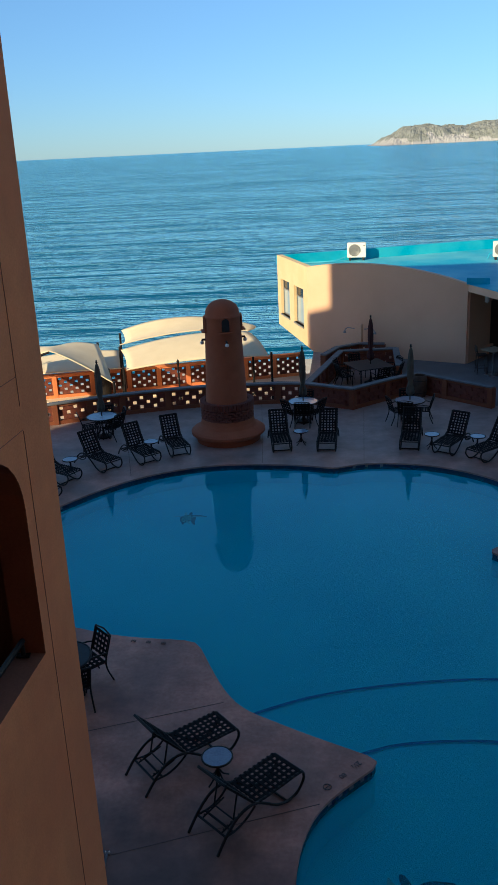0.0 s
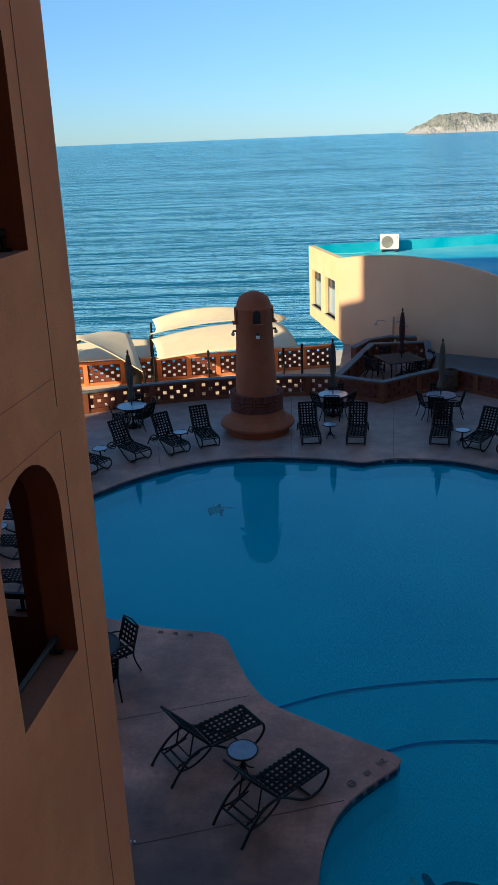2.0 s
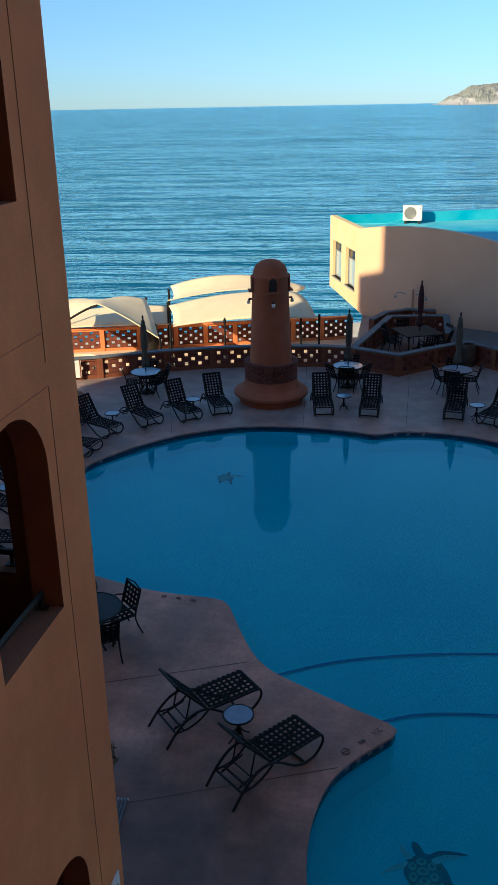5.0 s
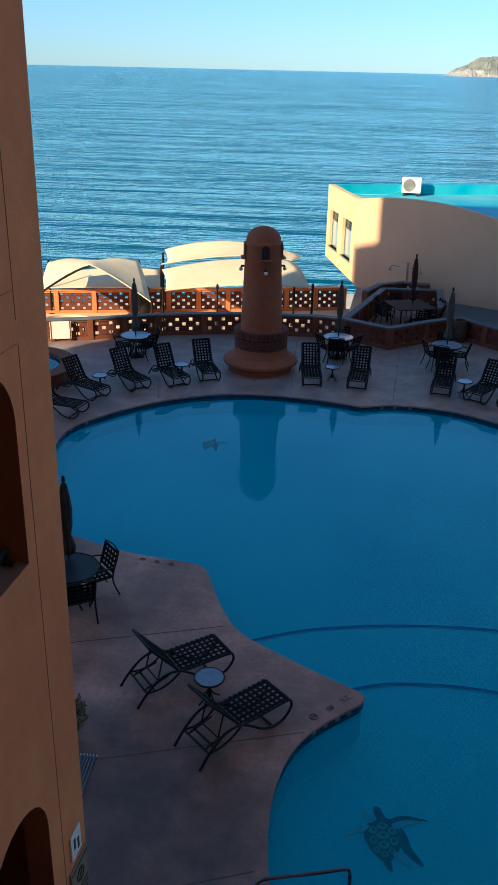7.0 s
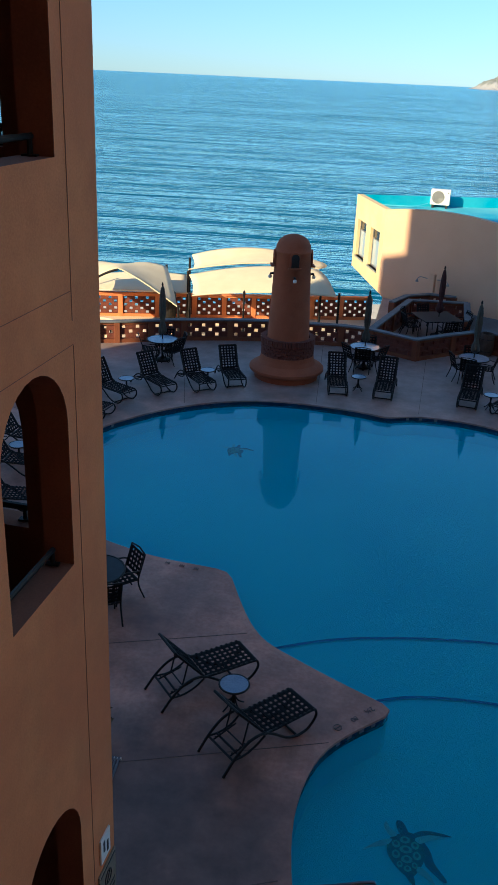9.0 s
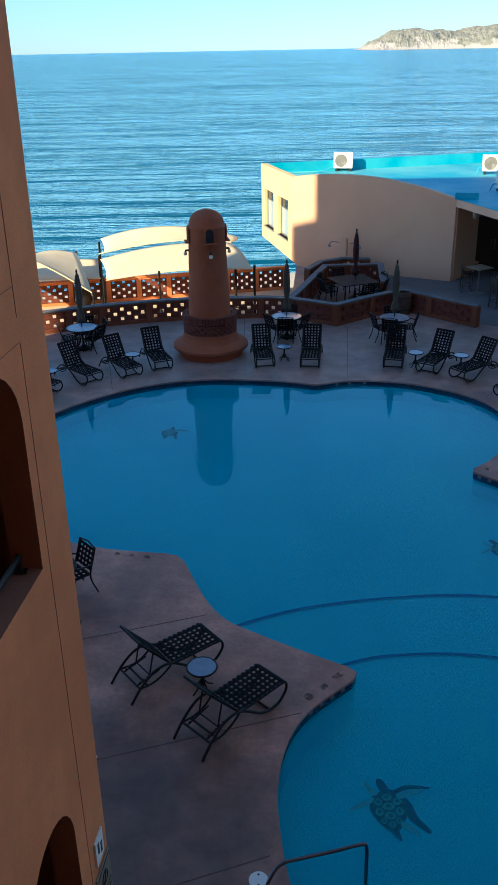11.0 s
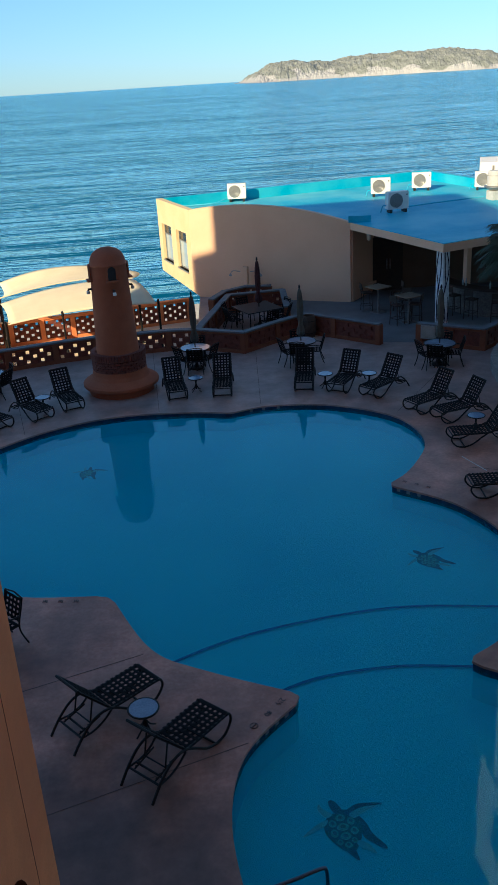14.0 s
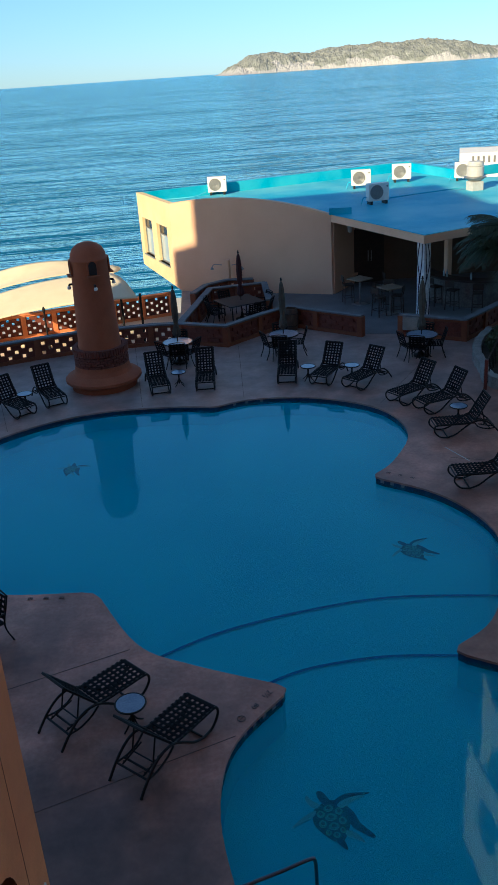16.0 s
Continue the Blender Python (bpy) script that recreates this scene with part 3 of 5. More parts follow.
def parapet(name, pts, z=0.0, h=0.80, bay=1.36, label="", cap=CAP, paint=PILASTER, closed=False):
    """A low wall along points: curb, posts, open brick panels and a concrete cap."""
    root = new(name)
    tagged(root, label, "parapet wall", kind="structure")
    for seg, (a, b) in enumerate(zip(pts, pts[1:])):
        a, b = Vector((*a[:2], 0)), Vector((*b[:2], 0))
        d = b - a
        rz = math.degrees(math.atan2(d.y, d.x))
        k = max(1, round(d.length / bay))
        mid = (a + b) / 2
        part("curb", boxed((mid.x, mid.y, z + 0.06), (d.length, 0.20, 0.14), rz), paint, root)
        part("beam", boxed((mid.x, mid.y, z + h - 0.12), (d.length, 0.17, 0.08), rz), paint, root)
        part("cap", boxed((mid.x, mid.y, z + h - 0.05 + 0.004 * (seg % 2)), (d.length + 0.12, 0.26, 0.06), rz, 0.012), cap, root)
        for i in range(k + 1):
            if i == 0 and a != Vector((*pts[0][:2], 0)):
                continue
            p = a.lerp(b, i / k)
            part("pilaster", boxed((p.x, p.y, z + (h - 0.08) / 2), (0.20, 0.24, h - 0.08), rz, 0.01), paint, root)
        for i in range(k):
            p, q = a.lerp(b, i / k), a.lerp(b, (i + 1) / k)
            e = (q - p).normalized() * 0.10
            part("panel", lattice(bmesh.new(), p + e, q - e, z + 0.13, z + h - 0.16), BRICK, root)
            if closed:
                c = (p + q) / 2
                part("backing", boxed((c.x, c.y, z + h / 2 - 0.015), ((q - p).length - 0.2, 0.03, h - 0.28), rz), BRICK, root)
    return root


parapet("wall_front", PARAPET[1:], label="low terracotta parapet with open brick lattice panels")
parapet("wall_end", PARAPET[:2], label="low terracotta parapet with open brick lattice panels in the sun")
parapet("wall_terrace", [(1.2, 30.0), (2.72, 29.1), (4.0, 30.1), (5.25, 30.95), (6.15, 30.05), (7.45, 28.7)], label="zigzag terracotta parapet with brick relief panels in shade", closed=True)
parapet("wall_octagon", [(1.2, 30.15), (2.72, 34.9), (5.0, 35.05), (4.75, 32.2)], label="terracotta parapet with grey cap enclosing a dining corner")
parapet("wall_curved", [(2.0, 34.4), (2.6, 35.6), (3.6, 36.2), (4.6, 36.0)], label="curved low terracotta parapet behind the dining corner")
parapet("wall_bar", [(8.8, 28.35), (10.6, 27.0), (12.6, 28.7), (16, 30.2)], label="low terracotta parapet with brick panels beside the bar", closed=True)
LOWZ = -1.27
# sunlight is put into the colour here: brighter STUCCO replaces the usual plaster
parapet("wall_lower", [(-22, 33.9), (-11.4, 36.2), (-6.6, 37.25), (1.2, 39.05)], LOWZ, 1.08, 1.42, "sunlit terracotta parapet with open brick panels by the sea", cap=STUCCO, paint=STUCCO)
bm = slab(bmesh.new(), [[(-42, 18), (1.3, 29), (1.75, 39.3), (-6.6, 37.5), (-42, 30)]], LOWZ - 0.3, LOWZ)
tagged(part("terrace_lower", bm, TERRACE), "sunlit tan concrete lower terrace", "terrace", kind="structure")


# ---- hotel ----
def arch_hole(a, b, z0, top, n=14):
    """An opening with a round head, as points of (along, height)."""
    r = (b - a) / 2
    c = (a + b) / 2
    rise = min(r, top - z0)
    return [(a, z0), (b, z0)] + [(c + r * math.cos(math.pi * i / n), top - rise + rise * math.sin(math.pi * i / n)) for i in range(n + 1)]


WING = Matrix.Translation((-1.478, 6.05, 0)) @ Matrix.Rotation(radians(-6), 4, "Z")


def wing_place(s, z, d):
    """Along the wall from its outer corner, height, and depth behind its face."""
    return WING @ Vector((-d, -s, z))


STOREYS = ((0.72, 1.74, 0.02, 3.32), (0.625, 1.595, 5.405, 7.055), (0.65, 1.62, 8.37, 10.03), (0.65, 1.62, 11.32, 12.98))
holes = [arch_hole(*q) for q in STOREYS] + [arch_hole(a + 2.9, b + 2.9, z0, t) for a, b, z0, t in STOREYS[1:]]
TOP = 22.3
bm = slab(bmesh.new(), [[(0, 0.0), (7.4, 0.0), (7.4, TOP), (0, TOP)]] + holes, 0, 0.24, lambda x, y, z: wing_place(x, y, z))
wing_wall = part("wall_wing", bm, STUCCO)
# shade inside the arches is put into the colour of their inner faces
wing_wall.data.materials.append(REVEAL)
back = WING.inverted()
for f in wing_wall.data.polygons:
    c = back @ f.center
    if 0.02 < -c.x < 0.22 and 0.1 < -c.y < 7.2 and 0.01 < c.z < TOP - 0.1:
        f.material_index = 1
tagged(wing_wall, "orange stucco hotel wall with arched balcony openings", "wall", kind="structure")
end_holes = [arch_hole(0.57, 2.2, z, t) for z, t in ((5.42, 7.08), (8.37, 10.03), (11.32, 12.98))]
# end and side walls carry the balcony's shade in their colour too
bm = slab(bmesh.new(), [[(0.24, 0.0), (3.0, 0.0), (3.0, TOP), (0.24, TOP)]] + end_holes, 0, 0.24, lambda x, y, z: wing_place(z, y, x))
tagged(part("wall_wing_end", bm, REVEAL), "orange stucco end wall of the balcony stack with arches, shade put into its colour", "wall", kind="structure")
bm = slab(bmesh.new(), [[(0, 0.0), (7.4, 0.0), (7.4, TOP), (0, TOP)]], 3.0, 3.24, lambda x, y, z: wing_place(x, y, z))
tagged(part("wall_wing_side", bm, REVEAL), "plain stucco side wall of the balcony stack, shade put into its colour", "wall", kind="structure")
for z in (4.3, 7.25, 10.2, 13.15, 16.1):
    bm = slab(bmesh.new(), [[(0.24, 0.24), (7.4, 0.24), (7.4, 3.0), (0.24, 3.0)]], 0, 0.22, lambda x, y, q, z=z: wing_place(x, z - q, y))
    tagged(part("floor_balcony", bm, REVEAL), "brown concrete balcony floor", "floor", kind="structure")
for z in (5.42, 8.37):
    rail = new("balcony_rail")
    bm = tube(bmesh.new(), [wing_place(0.68, z + 0.12, 0.14), wing_place(1.60, z + 0.12, 0.14)], 0.022)
    part("bar", bm, IRON, rail)
    for s in (0.70, 1.58):
        bm = tube(bmesh.new(), [wing_place(s, z + 0.12, 0.14), wing_place(s, z + 0.0, 0.14)], 0.018)
        box(bm, (0, 0, 0), (0.10, 0.05, 0.012), 0, 0, Matrix.Translation(wing_place(s, z + 0.008, 0.14)))
        part("bracket", bm, IRON, rail)
    tagged(rail, "dark metal rail along the arched balcony sill", "balcony rail", "balcony rails")
    rail = new("balcony_rail")
    part("bar", tube(bmesh.new(), [wing_place(0.12, z + 0.12, 0.60), wing_place(0.12, z + 0.12, 2.17)], 0.03), IRON, rail)
    for d in (0.66, 2.1):
        bm = tube(bmesh.new(), [wing_place(0.12, z + 0.12, d), wing_place(0.12, z, d)], 0.018)
        box(bm, (0, 0, 0), (0.10, 0.06, 0.012), 0, 0, Matrix.Translation(wing_place(0.12, z + 0.008, d)))
        part("bracket", bm, IRON, rail)
    tagged(rail, "dark metal rail in the sea-facing balcony arch", "balcony rail", "balcony rails")
# control joints in the stucco
for a, b in (((0.485, 0.3), (0.485, 7.10)), ((0.49, 7.28), (0.49, 16.0)), ((0.49, 7.11), (2.6, 7.11)), ((0.49, 7.49), (2.6, 7.49)), ((0.49, 10.06), (2.6, 10.06))):
    bm = tube(bmesh.new(), [wing_place(*a, -0.001), wing_place(*b, -0.001)], 0.0035 if a[0] == b[0] else 0.0025, 5)
    tagged(part("joint", bm, REVEAL), "fine joint line in the orange stucco", "joint", kind="structure")
# main block behind the camera, unseen, its stepped heights set to shade the deck
bm = box(boxed((-27.775, -7.4, 14.3), (9.15, 11.6, 28.6)), (-20.1, -7.4, 11.2), (6.2, 11.596, 22.4))
box(bm, (6.5, -7.4, 15.8), (47.0, 11.592, 31.6))
tagged(part("wall_hotel", bm, STUCCO), "plain orange stucco hotel block", "wall", kind="structure")
# unseen block, added to shade the bar wall below its sun patch
tagged(part("wall_shade_blocker", boxed((-33.075, -2.4, 12.75), (1.45, 1.6, 25.5)), STUCCO), "added unseen stucco block that shades the lower bar wall", "wall", kind="structure")

for k, (s, z, w, h, material) in enumerate(((0.25, 2.08, 0.22, 0.30, WALLWHITE), (0.22, 1.35, 0.40, 0.95, TEAK))):
    sign = new("wall_sign")
    m = WING @ pose(0.0, -s, z, 0, 0, 0)
    bm = box(bmesh.new(), (0.012, 0, 0), (0.02, w, h), 0, 0.004, m)
    part("plate", bm, material, sign)
    bm = bmesh.new()
    if k == 0:
        for y, q in ((-0.04, 0.03), (0.04, -0.03)):
            box(bm, (0.024, y, q), (0.004, 0.035, 0.13), 0, 0, m)
    else:
        for i in range(7):
            box(bm, (0.024, 0.0, 0.12 - 0.075 * i), (0.004, w * 0.78, 0.026), 0, 0, m)
        box(bm, (0.024, 0, 0.44), (0.004, w * 0.9, 0.02), 0, 0, m)
        ring = [m @ Vector((0.024, 0.075 * math.cos(t), 0.29 + 0.075 * math.sin(t))) for t in (2 * math.pi * i / 20 for i in range(20))]
        tube(bm, ring, 0.008, 5, True)
        tube(bm, [ring[3], ring[13]], 0.008, 5)
    part("lettering", bm, BLACK, sign)
    tagged(sign, ("small white pictogram sign on the stucco wall", "tan pool rules board with black lines")[k], "sign")

# ---- lighthouse tower ----
LX, LY = -1.52, 26.36
tower = new("lighthouse_tower")
tower.location = (LX, LY, 0)
part("plinth", lathe(bmesh.new(), [(1.02, 0), (1.02, 0.16), (1.12, 0.2), (1.19, 0.26), (1.19, 0.34), (1.12, 0.40), (0.92, 0.50), (0.86, 0.62), (0.84, 0.76)], 48), TOWER, tower, smooth=False)
ring_brick = mesh_of("brick", boxed((0.79, 0, 0), (0.10, 0.182, 0.072), 0, 0.008), BRICK)
soldier = mesh_of("brick", boxed((0.78, 0, 0), (0.17, 0.070, 0.21), 0, 0.008), BRICK)
for k in range(4):
    for i in range(26):
        ob = new("brick", ring_brick)
        ob.parent, ob.matrix_basis = tower, pose(0, 0, 0.80 + 0.085 * k, 0, 0, 360 * (i + 0.5 * (k % 2)) / 26)
for i in range(62):
    ob = new("brick", soldier)
    ob.parent, ob.matrix_basis = tower, pose(0, 0, 1.225, 0, 0, 360 * i / 62)
shaft = part("shaft", lathe(bmesh.new(), [(0.745, 0.7), (0.74, 1.1), (0.67, 1.2), (0.655, 1.45), (0.60, 2.7), (0.55, 3.95), (0.57, 3.98), (0.57, 4.03), (0.54, 4.05), (0.52, 4.18), (0.45, 4.32), (0.32, 4.43), (0.16, 4.49), (0.0, 4.51)], 48), TOWER, tower, smooth=True)
for az in (-78, 12, 102, 192):
    m = pose(0, 0, 0, 0, 0, az)
    bm = bmesh.new()
    slab(bm, [[(p[0], p[1]) for p in arch_hole(-0.12, 0.12, 3.60, 4.0)]], 0.40, 0.575, lambda x, y, z: m @ Vector((z, x, y)))
    win = part("niche", bm, BLACK, tower, "dark arched lantern window")
    part("niche_sill", box(bmesh.new(), (0.61, 0, 3.565), (0.14, 0.40, 0.05), 0, 0.01, m), TOWER, win)
    bm = bmesh.new()
    slab(bm, [arch_hole(-0.17, 0.17, 3.60, 4.05), arch_hole(-0.12, 0.12, 3.60, 4.0)], 0.55, 0.595, lambda x, y, z: m @ Vector((z, x, y)))
    part("niche_frame", bm, TOWER, win)
    lamp = part("spot_lamp", tube(bmesh.new(), [m @ Vector((0.56, 0, 3.30)), m @ Vector((0.66, 0, 3.30)), m @ Vector((0.68, 0, 3.24))], 0.035), IRON, tower)
    part("lens", lathe(bmesh.new(), [(0.03, 0), (0.055, -0.02), (0.055, -0.09), (0.04, -0.10)], 12, m @ Vector((0.68, 0, 3.26))), WHITE, lamp)
tagged(tower, "terracotta lighthouse-shaped tower with brick rings beside the pool", "tower")


# ---- sun loungers ----
def lounger(angle, hinge, bl):
    """Strapped aluminium lounger; foot end at the origin, head towards +y."""
    root = new("sun_lounger")
    hw = 0.275
    a = radians(angle)
    top = Vector((0, hinge + bl * math.cos(a), 0.37 + bl * math.sin(a)))
    for s in (-hw, hw):
        path = spline([(s, 0.34, 0.02), (s, 0.14, 0.05), (s, 0.0, 0.20), (s, 0.01, 0.33), (s, 0.10, 0.36), (s, 0.4, 0.36), (s, 0.7, 0.36), (s, hinge, 0.37)], 4)
        part("side_rail", tube(bmesh.new(), path, 0.021), IRON, root)
        path = spline([(s, 0.34, 0.02), (s, 0.54, 0.09), (s * 1.02, 0.76, 0.26), (s * 1.06, 0.95, 0.39), (s * 1.1, 1.13, 0.43), (s * 1.1, 1.32, 0.38), (s * 1.1, 1.52, 0.22), (s * 1.1, 1.70, 0.0)], 4)
        part("leg_hoop", tube(bmesh.new(), path, 0.021), IRON, root)
        path = spline([(s * 1.04, hinge + 0.02, 0.36), (s * 1.02, 1.12, 0.25), (s * 1.04, 1.32, 0.19), (s * 1.08, 1.54, 0.205)], 4)
        part("brace", tube(bmesh.new(), path, 0.016), IRON, root)
        bm = tube(bmesh.new(), [(s * 0.72, 1.12, 0.30), (s * 0.72, 1.53, 0.20)], 0.013, 6)
        for q in range(5):
            box(bm, (s * 0.72, 1.20 + 0.07 * q, 0.298 - 0.017 * q), (0.014, 0.022, 0.035))
        part("ratchet", bm, IRON, root)
        part("back_rail", tube(bmesh.new(), [(s, hinge, 0.37), (s, top.y, top.z)], 0.021), IRON, root)
    for y, z in ((0.34, 0.02), (0.02, 0.345), (hinge, 0.36), (1.53, 0.20), (1.40, 0.20)):
        part("cross_bar", tube(bmesh.new(), [(-hw, y, z), (hw, y, z)], 0.018), IRON, root)
    part("head_bar", tube(bmesh.new(), [(-hw, top.y, top.z), (hw, top.y, top.z)], 0.022), IRON, root)
    mid = Vector((0, hinge + 0.40 * math.cos(a), 0.37 + 0.40 * math.sin(a)))
    part("prop", tube(bmesh.new(), [(-hw * 0.72, mid.y, mid.z), (-hw * 0.72, 1.30, 0.285), (hw * 0.72, 1.30, 0.285), (hw * 0.72, mid.y, mid.z)], 0.014), IRON, root)

    def webbing(name, m, length):
        nl, nc = 6, max(6, round(length / 0.087))
        long = mesh_of("strap", box(bmesh.new(), (0, length / 2, 0.006), (0.047, length, 0.006)), WEB)
        wide = mesh_of("strap", box(bmesh.new(), (0, 0, 0.012), (2 * hw + 0.05, 0.040, 0.010)), WEB)
        web = new(name)
        web.parent, web.matrix_basis = root, m
        for i in range(nl):
            ob = new("strap", long)
            ob.parent, ob.matrix_basis = web, pose(-hw + 0.04 + (2 * hw - 0.08) * i / (nl - 1), 0, 0)
        for j in range(nc):
            ob = new("strap", wide)
            ob.parent, ob.matrix_basis = web, pose(0, 0.03 + (length - 0.06) * j / (nc - 1), 0)
    webbing("seat_webbing", pose(0, 0.05, 0.365), hinge - 0.07)
    webbing("back_webbing", pose(0, hinge + 0.02, 0.385, angle), bl - 0.02)
    return root


def heading(dx, dy):
    return math.degrees(math.atan2(dy, dx)) - 90


LOW = lounger(50, 0.95, 0.80)
LOW.matrix_basis = pose(-0.76, 11.35, 0, 0, 0, heading(-1.33, -1.05))
tagged(LOW, "dark strapped metal sun lounger with raised back on the pink deck", "sun lounger", "loungers by the shallow end")
copy_thing(LOW, pose(0.20, 10.35, 0, 0, 0, heading(-1.19, -1.19)))
HIGH = lounger(60, 1.0, 0.76)
SPOTS = [(-5.73, 22.67, -0.98, 0.62), (-4.75, 23.51, -0.96, 0.95), (-3.67, 23.99, -0.72, 0.96), (-2.85, 24.54, -0.45, 1.08), (0.22, 24.60, -0.10, 1.0),
         (1.53, 24.52, 0.14, 1.2), (4.00, 24.38, 0.22, 1.0), (4.88, 23.98, 0.70, 1.0), (5.70, 23.40, 0.95, 0.74), (6.57, 21.90, 1.1, 0.55), (7.06, 21.13, 1.1, 0.32),
         (6.92, 19.62, 1.2, -0.10), (6.41, 16.80, 1.0, -0.10), (6.98, 15.2, 1.0, -0.15), (-5.93, 21.35, -1, 0.25), (-6.75, 19.0, -1, 0.1), (-6.35, 17.6, -1, 0.0), (-5.75, 15.95, -1, -0.1)]
for k, (x, y, dx, dy) in enumerate(SPOTS):
    m = pose(x, y, 0, 0, 0, heading(dx, dy))
    if k == 0:
        HIGH.matrix_basis = m
        tagged(HIGH, "dark strapped metal sun lounger with raised back facing the pool", "sun lounger", "loungers round the pool")
    else:
        copy_thing(HIGH, m)


# ---- tables ----
def side_table():
    root = new("side_table")
    part("tabletop", lathe(bmesh.new(), [(0.0, 0.435), (0.215, 0.435), (0.215, 0.452), (0.0, 0.452)], 28), GLASS_TOP, root, "pale frosted round top")
    ring = [(0.225 * math.cos(t), 0.225 * math.sin(t), 0.443) for t in (2 * math.pi * i / 28 for i in range(28))]
    part("rim", tube(bmesh.new(), ring, 0.016, 6, True), IRON, root)
    part("stem", lathe(bmesh.new(), [(0.03, 0.08), (0.024, 0.2), (0.03, 0.40), (0.06, 0.435)], 12), IRON, root)
    for i in range(4):
        t = math.pi / 4 + i * math.pi / 2
        c, s = math.cos(t), math.sin(t)
        part("leg", tube(bmesh.new(), spline([(0.01 * c, 0.01 * s, 0.24), (0.09 * c, 0.09 * s, 0.10), (0.2 * c, 0.2 * s, 0.012)], 4), 0.013, 6), IRON, root)
    return root


st = side_table()
tagged(st, "small round side table with frosted top and dark metal foot", "side table", "side tables between loungers")
for k, (x, y) in enumerate([(-0.86, 10.37), (0.80, 25.48), (4.74, 24.76), (6.04, 24.44), (7.87, 20.3), (-3.84, 24.95), (-6.05, 23.56), (-7.29, 18.2)]):
    if k:
        copy_thing(st, pose(x, y, 0))
    else:
        st.matrix_basis = pose(x, y, 0)


def dining_table(r=0.50, top=GLASS_TOP):
    root = new("dining_table")
    part("tabletop", lathe(bmesh.new(), [(0.05, 0.715), (r - 0.02, 0.715), (r - 0.02, 0.735), (0.05, 0.735)], 36), top, root)
    ring = [(r * math.cos(t), r * math.sin(t), 0.725) for t in (2 * math.pi * i / 36 for i in range(36))]
    part("rim", tube(bmesh.new(), ring, 0.020, 6, True), IRON, root)
    for i in range(4):
        t = math.pi / 4 + i * math.pi / 2
        c, s = math.cos(t), math.sin(t)
        part("leg", tube(bmesh.new(), spline([(0.36 * c, 0.36 * s, 0.71), (0.16 * c, 0.16 * s, 0.42), (0.20 * c, 0.20 * s, 0.16), (0.36 * c, 0.36 * s, 0.015)], 4), 0.018, 6), IRON, root)
    part("foot_ring", tube(bmesh.new(), [(0.18 * math.cos(t), 0.18 * math.sin(t), 0.3) for t in (2 * math.pi * i / 16 for i in range(16))], 0.012, 6, True), IRON, root)
    return root


def umbrella(cloth, h=2.55):
    root = new("closed_umbrella")
    part("pole", tube(bmesh.new(), [(0, 0, 0.03), (0, 0, h)], 0.019, 8), IRON, root)
    bm = bmesh.new()
    prof = [(0.04, 0.92), (0.125, 1.0), (0.11, 1.15), (0.06, 1.32), (0.09, 1.55), (0.10, 1.9), (0.08, 2.2), (0.05, 2.42), (0.02, 2.5)]
    rings = []
    for r, z in prof:
        z = z * h / 2.55
        rings.append([bm.verts.new((r * (1 + 0.22 * math.cos(8 * t + 2 * z)) * math.cos(t), r * (1 + 0.22 * math.cos(8 * t + 2 * z)) * math.sin(t), z + (0.04 * math.cos(8 * t) if z < 1.1 else 0))) for t in (2 * math.pi * j / 32 for j in range(32))])
    for u, v in zip(rings, rings[1:]):
        for j in range(32):
            bm.faces.new((u[j], u[(j + 1) % 32], v[(j + 1) % 32], v[j]))
    bm.faces.new(rings[0][::-1])
    bm.faces.new(rings[-1])
    part("folded_canopy", bm, cloth, root, smooth=True)
    part("finial", lathe(bmesh.new(), [(0, h - 0.06), (0.04, h - 0.02), (0.025, h + 0.03), (0.03, h + 0.05), (0, h + 0.08)], 12), IRON, root)
    part("tie", lathe(bmesh.new(), [(0.072, 1.30), (0.077, 1.33), (0.072, 1.36)], 16), cloth, root)
    part("base", lathe(bmesh.new(), [(0.24, 0), (0.24, 0.05), (0.1, 0.08), (0.04, 0.16), (0.03, 0.3)], 20), IRON, root)
    return root


